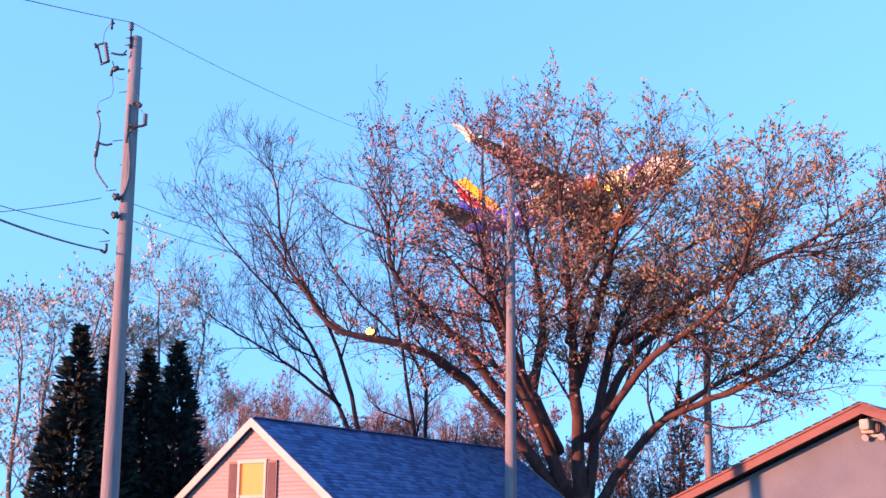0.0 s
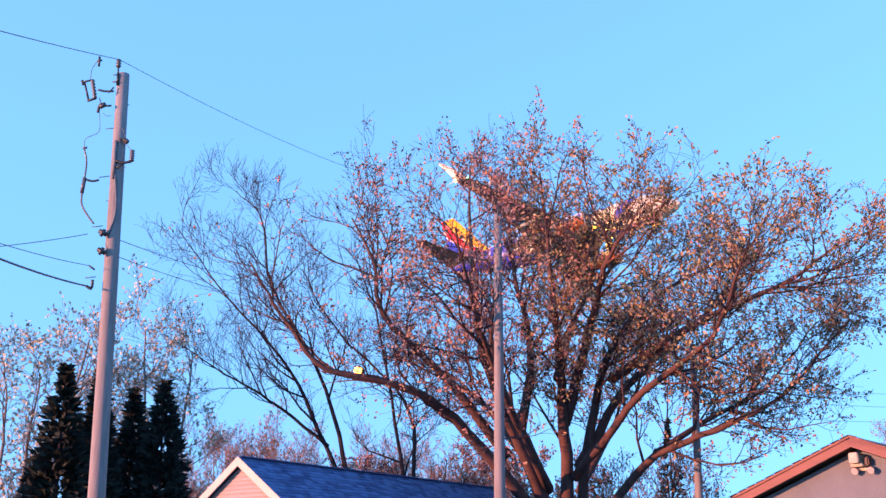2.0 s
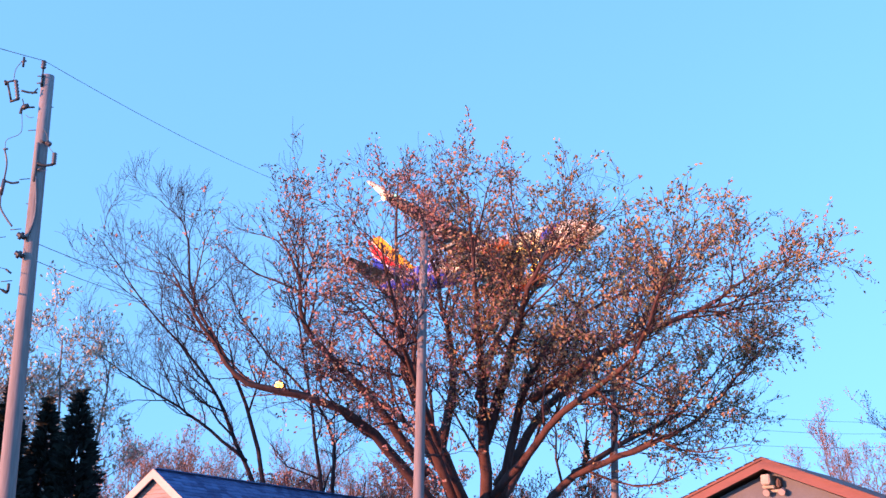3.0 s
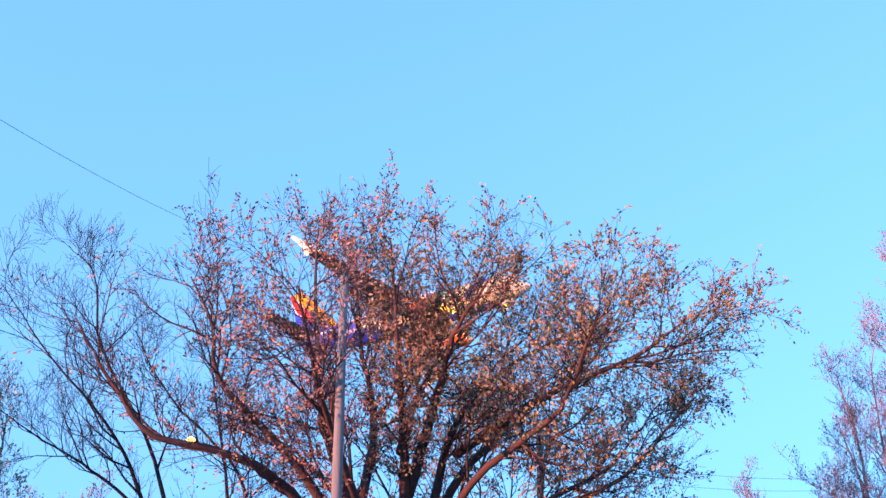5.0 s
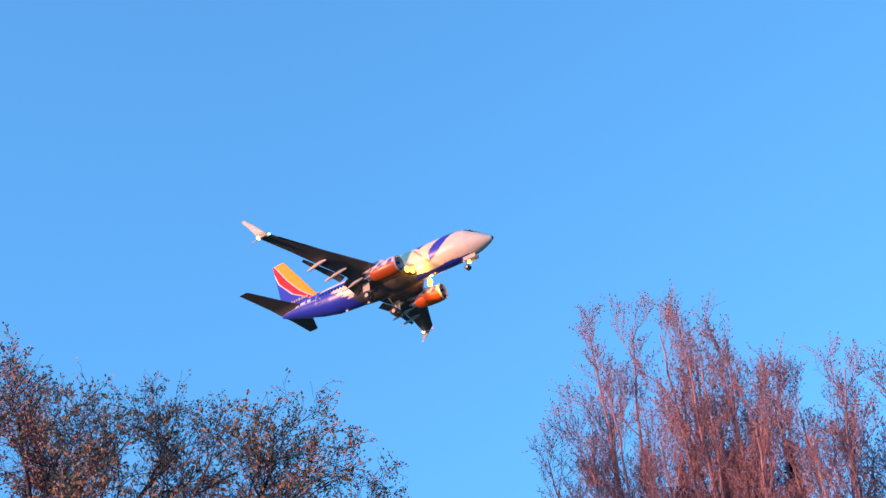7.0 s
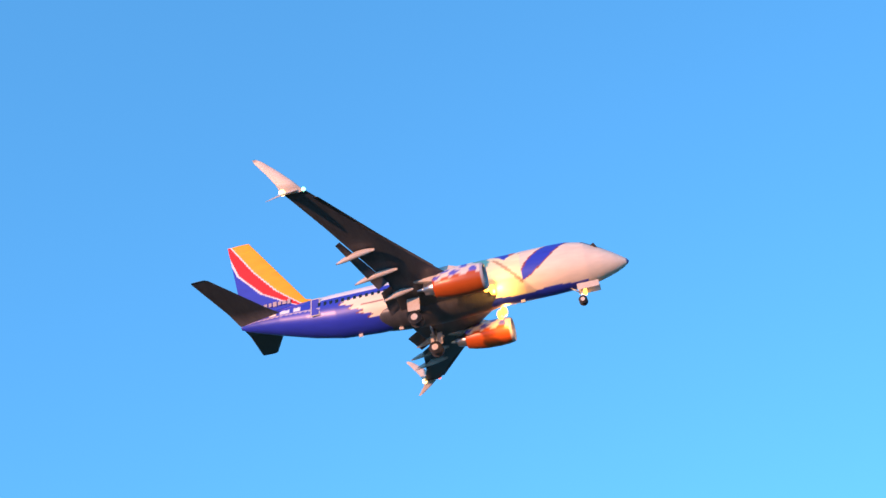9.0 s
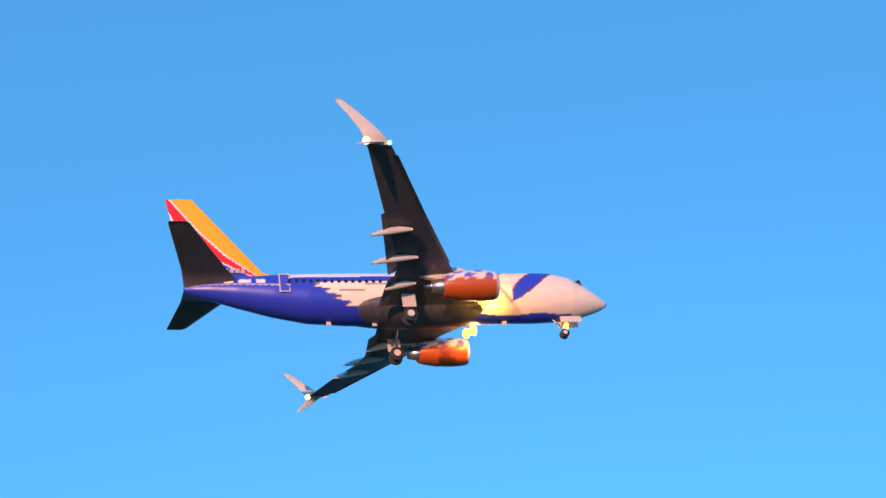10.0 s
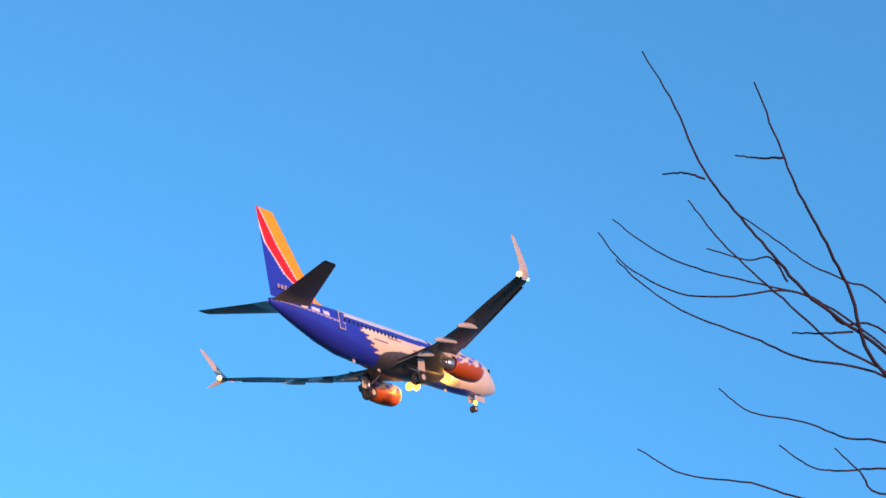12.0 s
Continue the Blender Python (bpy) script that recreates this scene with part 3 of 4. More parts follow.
def slim_tree():
    t = Tree(5, 0.35)
    plan = [(14, 3.4, 0.2), (9, 1.6, 0.12), (5, 0.75, 0.15)]
    base = (-3.0, 50.2, GROUND)
    t.limb([base, (-3.2, 50.1, 1.0), (-3.4, 50, 5.0)], 0.3, 0.17, [], 5, 12)
    t.limb([(-3.5, 50.0, 4.6), (-4.8, 49.0, 7.9), (-6.4, 48.0, 10.9), (-8.6, 47.0, 13.2), (-10.6, 46.0, 16.0)], 0.13, 0.015, plan)
    t.limb([(-3.3, 50.0, 4.6), (-4.6, 50.0, 9.8), (-7.0, 49.0, 14.2), (-7.6, 49.0, 17.4), (-8.8, 49.0, 18.8)], 0.12, 0.015, plan)
    t.limb([(-4.4, 49.2, 7.2), (-6.8, 48.0, 9.0), (-8.6, 47.0, 10.0), (-11.0, 46.0, 11.5)], 0.09, 0.015, plan)
    t.finish("bare_tree", "slender dark bare tree leaning out beside the maple", base, BARK)
    t = Tree(6, 0.3)
    base = (-0.9, 49.5, GROUND)
    t.limb([base, (-1.0, 49.6, 2.0), (-1.1, 50.0, 5.3), (-1.7, 50.0, 9.3), (-2.4, 50.0, 13.2), (-3.0, 50.0, 16.0)], 0.17, 0.02, plan)
    t.limb([(-1.0, 49.6, 3.0), (-0.7, 48.0, 6.0), (-1.1, 48.0, 9.0), (-4.0, 48.0, 12.0), (-5.6, 48.0, 14.8)], 0.12, 0.02, plan)
    t.finish("bare_tree", "dark twin-stemmed bare tree behind the house roof", base, BARK)


def spread(seed, name, label, base, height, width, bark, mat, per, size, plan, limbs=7, share=0.25, lift=0.45, r=0.25):
    """A tree whose limbs fan out from a short trunk."""
    t = Tree(seed, lift)
    g = t.rng
    b = Vector(base)
    fork = b + Vector((0, 0, height * share))
    t.limb([b, b.lerp(fork, 0.5) + Vector((0.1, 0, 0)), fork], r, r * 0.7, [], 4, 10)
    for i in range(limbs):
        a = 2 * math.pi * (i + g.random() * 0.6) / limbs
        w = width / 2 * g.uniform(0.35, 1.0)
        h = height * g.uniform(0.78, 1.0) * (1 - 0.28 * (2 * w / width) ** 2)
        tip = b + Vector((math.cos(a) * w, math.sin(a) * w, h))
        m1 = fork.lerp(tip, 0.35) + Vector((math.cos(a) * w * 0.18, math.sin(a) * w * 0.18, 0))
        m2 = fork.lerp(tip, 0.7) + Vector((math.cos(a) * w * 0.1, math.sin(a) * w * 0.1, 0)) + t.rand_dir() * 0.3
        t.limb([fork, m1, m2, tip], r * 0.5, 0.025, plan)
    crown = t.leaves("crown", mat, per, size, size * 1.5) if per else None
    return t.finish(name, label, base, bark, crown)


def conifer(seed, name, label, base, height, width, tiers=46, droop=0.2, gap=0.0):
    """A dense evergreen: a trunk and many flat sprays in whorls, ragged at the edge."""
    g = random.Random(seed)
    ob = thing(name, label, "tree", base)
    t = Tubes()
    t.add([(0, 0, 0), (0, 0, height * 0.97)], [0.14, 0.02], 8)
    part("trunk", t.mesh("trunk", BARK), ob)
    v, f = [], []
    for k in range(tiers):
        h = (k + 0.5) / tiers
        rad = width / 2 * (min(1.0, (1 - h) * 2.6) ** 0.75 if droop < 0.3 else (1 - h)) * g.uniform(0.85, 1.08)
        n = int(40 * max(0.3, rad / (width / 2)))
        for i in range(n):
            if g.random() < gap:
                continue
            a = g.uniform(0, 2 * math.pi)
            for j in range(7):
                rr = rad * (0.25 + 0.75 * (j + g.random()) / 7)
                c = Vector((math.cos(a) * rr, math.sin(a) * rr, height * h + g.uniform(-0.15, 0.15) - droop * rr * 0.6))
                d = Vector((math.cos(a + g.uniform(-0.7, 0.7)), math.sin(a + g.uniform(-0.7, 0.7)), g.uniform(0.1, 0.9) - droop)).normalized() * g.uniform(0.14, 0.3)
                s = d.cross(Vector((g.gauss(0, 1), g.gauss(0, 1), g.gauss(0, 1)))).normalized() * g.uniform(0.05, 0.11)
                q = len(v)
                v += [c - d * 0.4, c + s, c + d, c - s]
                f.append((q, q + 1, q + 2, q + 3))
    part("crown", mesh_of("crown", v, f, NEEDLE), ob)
    return ob


big_tree()
slim_tree()
G = GROUND
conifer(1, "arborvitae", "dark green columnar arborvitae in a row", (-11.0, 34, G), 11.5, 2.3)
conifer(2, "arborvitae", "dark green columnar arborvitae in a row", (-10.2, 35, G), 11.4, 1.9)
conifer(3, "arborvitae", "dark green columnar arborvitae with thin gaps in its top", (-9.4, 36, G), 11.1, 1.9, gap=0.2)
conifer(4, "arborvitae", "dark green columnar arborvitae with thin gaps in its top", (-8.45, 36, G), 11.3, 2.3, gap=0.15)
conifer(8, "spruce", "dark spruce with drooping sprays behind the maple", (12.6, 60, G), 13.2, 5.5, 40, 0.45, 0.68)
P3 = [(10, 2.6, 0.2), (8, 1.2, 0.15), (5, 0.6, 0.2)]
P2 = [(12, 2.8, 0.2), (9, 1.3, 0.15), (4, 0.6, 0.2)]
spread(21, "budding_tree", "budding tree with pale tan young leaves", (-15.2, 41, G), 17.0, 9.5, BARK_GREY, BUD_PALE, 1, 0.13, P3, 7, 0.25, 0.25)
spread(22, "budding_tree", "budding tree with small olive leaves behind the arborvitae", (-10.6, 42, G), 16.4, 5.5, BARK_GREY, BUD_PALE, 1, 0.12, P3, 4, 0.25, 0.25)
spread(23, "bare_tree", "pale distant bare tree with a fine twig haze", (-12.6, 76, G), 16.2, 12, BARK_GREY, BUD_PINK, 1, 0.10, P2, 9)
spread(24, "bare_tree", "pale distant bare tree with a fine twig haze", (37.5, 80, G), 19.5, 12, BARK_GREY, BUD_PINK, 1, 0.10, P2, 9)
spread(25, "bare_tree", "reddish distant bare tree low behind the house", (-15.5, 66, G), 11.4, 9, BARK, BUD_RED, 2, 0.14, P2, 8)
spread(26, "bare_tree", "reddish distant bare tree low behind the house", (-3.5, 64, G), 12.0, 10, BARK, BUD_RED, 2, 0.14, P2, 8)
spread(27, "bare_tree", "reddish distant bare tree low behind the house", (4, 66, G), 12.5, 9, BARK, BUD_RED, 2, 0.14, P2, 8)
spread(28, "bare_tree", "reddish undergrowth tree beside the maple trunk", (9.2, 50, G), 12.0, 6, BARK_RED_LIT, BUD_RED, 1, 0.1, P3, 7)
spread(61, "bare_tree", "pale bare tree with a fine twig haze behind the house", (-9.5, 60, G), 13.2, 8, BARK_GREY, BUD_PINK, 1, 0.09, P2, 9)
spread(62, "bare_tree", "pale bare tree with a fine twig haze behind the house", (-5.5, 71, G), 14.6, 9, BARK_GREY, BUD_PINK, 1, 0.09, P2, 9)
spread(63, "bare_tree", "pale bare tree with a fine twig haze behind the house", (0.8, 62, G), 13.0, 8, BARK_GREY, BUD_PINK, 1, 0.09, P2, 9)
spread(29, "shrub", "dark red shrub between the arborvitae", (-9.6, 34.5, G), 6.3, 2.2, BARK, SHUTTER, 3, 0.1, [(6, 1.0, 0.2), (6, 0.5, 0.2)], 6, r=0.08)
# a far landing light, low behind the bare side of the maple
far_light = thing("landing_light", "distant glowing amber landing light seen through bare twigs", "aircraft light", (-3.35, 52, 10.99))
bm = bmesh.new()
bmesh.ops.create_uvsphere(bm, u_segments=20, v_segments=12, radius=0.2, matrix=Matrix.Diagonal((1, 0.8, 0.9, 1)))
part("lens", bm_mesh("lens", bm, LAMP_FAR, True), far_light)
bm = bmesh.new()
bmesh.ops.create_cone(bm, cap_ends=True, segments=20, radius1=0.1, radius2=0.26, depth=0.22, matrix=Matrix.Translation((0.2, 0.18, 0)) @ Matrix.Rotation(radians(-90), 4, "Y"))
part("housing", bm_mesh("housing", bm, METAL_DARK, True), far_light)
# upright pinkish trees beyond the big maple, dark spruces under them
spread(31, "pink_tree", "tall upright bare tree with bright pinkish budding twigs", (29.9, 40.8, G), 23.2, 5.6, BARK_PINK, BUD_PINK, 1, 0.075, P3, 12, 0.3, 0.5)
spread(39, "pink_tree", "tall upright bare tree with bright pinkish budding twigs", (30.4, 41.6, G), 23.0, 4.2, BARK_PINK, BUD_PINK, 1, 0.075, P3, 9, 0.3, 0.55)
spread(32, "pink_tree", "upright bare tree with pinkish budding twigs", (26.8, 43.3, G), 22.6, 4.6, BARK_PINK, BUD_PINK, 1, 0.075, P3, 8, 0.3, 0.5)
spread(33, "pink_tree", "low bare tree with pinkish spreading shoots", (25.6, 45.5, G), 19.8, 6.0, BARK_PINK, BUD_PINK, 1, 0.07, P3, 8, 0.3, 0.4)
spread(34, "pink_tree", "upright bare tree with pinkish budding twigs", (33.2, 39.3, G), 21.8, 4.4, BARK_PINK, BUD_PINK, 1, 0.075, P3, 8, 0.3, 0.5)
spread(35, "bare_tree", "greyish pink bare tree with budding shoots", (37.0, 38.2, G), 21.4, 5.0, BARK_GREY, BUD_PINK, 2, 0.07, P2, 8, 0.3, 0.6)
spread(38, "bare_tree", "dark bare tree with budding shoots", (43.4, 37.0, G), 22.6, 8.0, BARK, LEAF_OLIVE, 2, 0.12, P3, 9, 0.3, 0.6)
conifer(36, "spruce", "dark spruce with drooping sprays below the pink trees", (29.4, 46.0, G), 15.8, 6.0, 44, 0.45, 0.1)
conifer(37, "spruce", "dark spruce with drooping sprays below the pink trees", (33.0, 43.0, G), 16.0, 6.0, 44, 0.45, 0.1)


def twig_tree():
    """A tall slender bare tree whose top shoots cross the view close by."""
    t = Tree(41, 0.3)
    base = (-69.22, 106.69, GROUND)
    fork = (-69.72, 107.09, 12.85)
    t.limb([base, (-69.22, 106.79, 2), (-69.52, 106.99, 7), fork], 0.15, 0.03, [], 6, 10)
    for pts, r in (([fork, (-70.64, 107.98, 12.98), (-70.79, 108.32, 13.11), (-70.77, 108.48, 13.28), (-70.84, 108.63, 13.39), (-71.03, 108.80, 13.47), (-71.12, 108.94, 13.68), (-71.13, 109.10, 13.91)], 0.009),
                   ([fork, (-70.68, 108.00, 12.88), (-70.75, 108.17, 13.17), (-70.92, 108.31, 13.29), (-71.07, 108.45, 13.41), (-71.06, 108.54, 13.62), (-71.13, 108.66, 13.83)], 0.009),
                   ([fork, (-70.13, 107.86, 13.27), (-70.11, 108.07, 13.31), (-70.09, 108.20, 13.42), (-70.23, 108.49, 13.39), (-70.32, 108.70, 13.37), (-70.28, 108.92, 13.45), (-70.33, 109.13, 13.55)], 0.006),
                   ([fork, (-70.18, 107.87, 13.18), (-70.20, 108.22, 13.37), (-70.24, 108.39, 13.36), (-70.35, 108.57, 13.26), (-70.34, 108.80, 13.24), (-70.32, 109.04, 13.34), (-70.45, 109.18, 13.42)], 0.006),
                   ([fork, (-69.85, 107.78, 13.18), (-69.87, 108.19, 13.21), (-69.85, 108.42, 13.28), (-69.99, 108.72, 13.29), (-70.13, 108.95, 13.34), (-70.10, 109.09, 13.46)], 0.007),
                   ([fork, (-69.97, 107.83, 13.48), (-70.03, 108.05, 13.55), (-70.19, 108.25, 13.54), (-70.22, 108.41, 13.62), (-70.18, 108.56, 13.73)], 0.006),
                   ([fork, (-70.24, 107.88, 13.05), (-70.42, 108.15, 13.08), (-70.46, 108.35, 13.21), (-70.46, 108.55, 13.36), (-70.60, 108.71, 13.43), (-70.73, 108.83, 13.49)], 0.007),
                   ([fork, (-69.67, 107.73, 12.94), (-69.61, 107.92, 12.95), (-69.74, 108.14, 12.95), (-69.85, 108.39, 12.92), (-69.81, 108.54, 13.02)], 0.006),
                   ([fork, (-69.53, 107.69, 12.86), (-69.63, 107.91, 12.79), (-69.72, 108.08, 12.75), (-69.68, 108.23, 12.84)], 0.006),
                   ([fork, (-69.67, 107.76, 12.63), (-69.81, 108.13, 12.58), (-69.92, 108.37, 12.58), (-69.86, 108.65, 12.58), (-69.89, 108.87, 12.65)], 0.006),
                   ([(-71.02, 108.79, 13.44), (-71.01, 108.87, 13.46), (-70.92, 108.95, 13.49)], 0.005),
                   ([(-71.12, 108.52, 13.52), (-71.04, 108.60, 13.55), (-71.02, 108.69, 13.56)], 0.005),
                   ([(-70.45, 108.37, 13.32), (-70.40, 108.44, 13.44), (-70.39, 108.54, 13.42), (-70.53, 108.72, 13.38)], 0.005),
                   ([fork, (-70.13, 107.83, 12.58), (-70.29, 108.00, 12.61), (-70.32, 108.11, 12.68)], 0.006),
                   ([(-70.57, 108.12, 13.09), (-70.65, 108.26, 13.03), (-70.56, 108.35, 13.05)], 0.005)):
        t.limb(pts, r, 0.003, [], 6, 6)
    t.finish("bare_tree", "tall slender leafless tree with long curved shoots", base, BARK)


twig_tree()

# ---- airliner ----
# third colour: whitish nose paint with the warm sunlight mixed in
BLUE, CREAM, SUNLIT_WHITE = (0.03, 0.05, 0.46), (0.88, 0.76, 0.54), (0.86, 0.68, 0.50)
RED, ORANGE, WHITE, RUST = (0.85, 0.015, 0.008), (1.0, 0.42, 0.005), (0.82, 0.78, 0.74), (0.50, 0.085, 0.012)
AIR_M = (Matrix.Translation(AIR[:3]) @ Matrix.Rotation(radians(AIR[3]), 4, "Z") @ Matrix.Rotation(-radians(AIR[4]), 4, "Y")
         @ Matrix.Rotation(radians(AIR[5]), 4, "X") @ Matrix.Diagonal((0.93, 0.93, 0.93, 1)))
jet = thing("airliner", "blue and cream twin-engine airliner with gear down and lights lit", "airplane")
jet.matrix_world = AIR_M

# station aft of the nose, half width, centre height, half height
STATIONS = [(0.0, 0.02, -0.66, 0.02), (0.12, 0.22, -0.66, 0.20), (0.5, 0.50, -0.62, 0.46), (1.1, 0.86, -0.52, 0.80), (2.0, 1.26, -0.34, 1.24), (3.2, 1.64, -0.10, 1.72),
            (4.6, 1.83, 0.0, 1.94), (6.0, 1.88, 0.0, 2.0), (12.0, 1.88, 0.0, 2.0), (20.5, 1.88, 0.0, 2.0), (23.5, 1.80, 0.10, 1.88), (26.0, 1.55, 0.34, 1.58),
            (28.5, 1.16, 0.66, 1.16), (30.4, 0.76, 0.86, 0.76), (31.6, 0.44, 0.96, 0.46), (32.3, 0.16, 1.0, 0.2)]


def station(s):
    xs = [a[0] for a in STATIONS]
    return [float(np.interp(s, xs, [a[k] for a in STATIONS])) for k in (1, 2, 3)]


def scheme(s, a):
    """Paint on the body: s metres aft of the nose, a the angle up from the side, in degrees (90 top, -90 keel)."""
    keel = a < -68 + 4 * math.sin(s * 1.3)
    if s < 8.2:
        if 1.7 < s < 3.4 and a > 46:
            return (0.03, 0.03, 0.06)
        if s < 0.22 or (s < 1.7 and a > 52):
            return (0.05, 0.05, 0.22)
        if keel and s > 3.2:
            return BLUE
        mid = 4.6 + (72 - a) * 0.034
        half = 0.8 * min(1.0, max(0.0, (a + 34) / 40)) ** 0.5
        if a > -34 and abs(s - mid) < half:
            return BLUE
        if a > -40 and abs(s - mid) < half + 0.16:
            return (0.25, 0.05, 0.07)
        return SUNLIT_WHITE
    if s < 12.4:
        if a > 40 and s < 9.0:
            return RUST if math.sin(s * 6 + a * 0.1) > -0.2 else CREAM
        if a > 26 + 30 * abs(s - 9.4):
            return BLUE
        if keel:
            return BLUE
        if abs(s - 9.0 - (a + 10) * 0.03) < 0.16 and -45 < a < 35:
            return (0.5, 0.32, 0.16)
        return (0.9, 0.8, 0.46)
    edge = 22.4 + (a + 5) * 0.055 + 0.4 * math.sin((a + 45) * 0.45)
    if s < edge + 0.14 and -44 < a < 12 + (22 - s) * 0.4:
        return CREAM if s < edge and (s < 15 or math.sin((a + 45) * 0.45 + (s - 16) * 0.25) > -0.97) else (0.25, 0.06, 0.07)
    if a > 34 - (s - 13) * 0.6 and a > 24 and 13 < s < 25.0:
        return WHITE
    if 26.6 < s < 29.5 and 8 < a < 24 and math.sin(s * 5) > -0.6:
        return WHITE
    if 24.8 < s < 33 and 0 < a < 5:
        return (0.5, 0.42, 0.5)
    return BLUE


def colour(me, fun):
    at = me.color_attributes.new("livery", "FLOAT_COLOR", "POINT")
    for i, v in enumerate(me.vertices):
        at.data[i].color = (*fun(v.co), 1)


def fuselage():
    n, v, f = 120, [], []
    ss = [0.0, 0.04, 0.12, 0.25, 0.4, 0.6] + [0.8 + 0.126 * i for i in range(251)]
    for s in ss:
        w, z, h = station(s)
        for k in range(n):
            a = 2 * math.pi * k / n
            v.append((-s, w * math.cos(a), z + h * math.sin(a)))
    for i in range(len(ss) - 1):
        for k in range(n):
            a, b = i * n + k, i * n + (k + 1) % n
            f.append((a, b, b + n, a + n))
    f.append(tuple(range(n)))
    f.append(tuple(reversed(range((len(ss) - 1) * n, len(ss) * n))))
    me = mesh_of("fuselage", v, f, LIVERY, True)

    def fun(c):
        w, z, h = station(-c.x)
        return scheme(-c.x, math.degrees(math.asin(max(-1, min(1, (c.z - z) / max(h, 0.01))))))
    colour(me, fun)
    body = part("fuselage", me, jet, "blue and cream painted fuselage")
    # cabin windows
    wm = bm_mesh("cabin_window", box(0, 0, 0, 0.25, 0.04, 0.36, 0.012), GLASS_DARK)
    for i in range(14):
        s = 18.2 + i * 0.51
        for side in (-1, 1):
            w, z, h = station(s)
            o = part("cabin_window", wm, body)
            o.location = (-s, side * w * math.cos(math.asin(0.42 / 2.0)), z + 0.42)
    # doors outlined
    for s, side in ((25.2, 1), (25.2, -1)):
        w, z, h = station(s)
        o = part("cabin_door", bm_mesh("cabin_door", box(0, 0, 0, 0.8, 0.03, 1.7, 0.012), FAIRING), body)
        o.location, o.scale = (-s, side * (w * 0.975), z + 0.25), (1, 1, 0.0 + 1)
        o.rotation_euler = (side * 0.12, 0, 0)
        tagged(o, "pale outlined cabin door")
        inner = part("door_panel", bm_mesh("door_panel", box(0, side * 0.012, 0, 0.62, 0.03, 1.5, 0.01), material("door_blue", [(0.05, 0.055, 0.4), (0.07, 0.075, 0.45)], 2, 0.4)), o)
    # windscreen
    for y, turn in ((0.42, 18), (-0.42, -18), (0.98, 48), (-0.98, -48)):
        o = part("windscreen", bm_mesh("windscreen", box(0, 0, 0, 0.05, 0.52, 0.5, 0.02), GLASS_DARK), body)
        o.matrix_local = pose(-2.15 - abs(y) * 0.28, y, 0.86 - abs(y) * 0.16, 0, -42, -turn)
    return body


def loft(rings, cap=True):
    n = len(rings[0])
    v = [p for r in rings for p in r]
    f = []
    for i in range(len(rings) - 1):
        for k in range(n):
            a, b = i * n + k, i * n + (k + 1) % n
            f.append((a, b, b + n, a + n))
    if cap:
        f.append(tuple(range(n)))
        f.append(tuple(reversed(range((len(rings) - 1) * n, len(rings) * n))))
    return v, f


def foil(le, chord, thick, up=(0, 0, 1), twist=0.0, n=10):
    """A closed aerofoil ring from its leading edge aft; up: the way of its thickness."""
    le, up = Vector(le), Vector(up)
    pts = []
    for i in range(n + 1):
        c = (1 - math.cos(math.pi * i / n)) / 2
        t = thick * chord * (1.48 * math.sqrt(c) - 0.63 * c - 1.76 * c * c + 1.42 * c ** 3 - 0.51 * c ** 4) * 1.0
        pts.append((c, t * 1.15))
    ring = [le + Vector((-c * chord, 0, 0)) + up * (t + twist * c) for c, t in pts]
    ring += [le + Vector((-c * chord, 0, 0)) + up * (-0.75 * t + twist * c) for c, t in reversed(pts[1:-1])]
    return ring


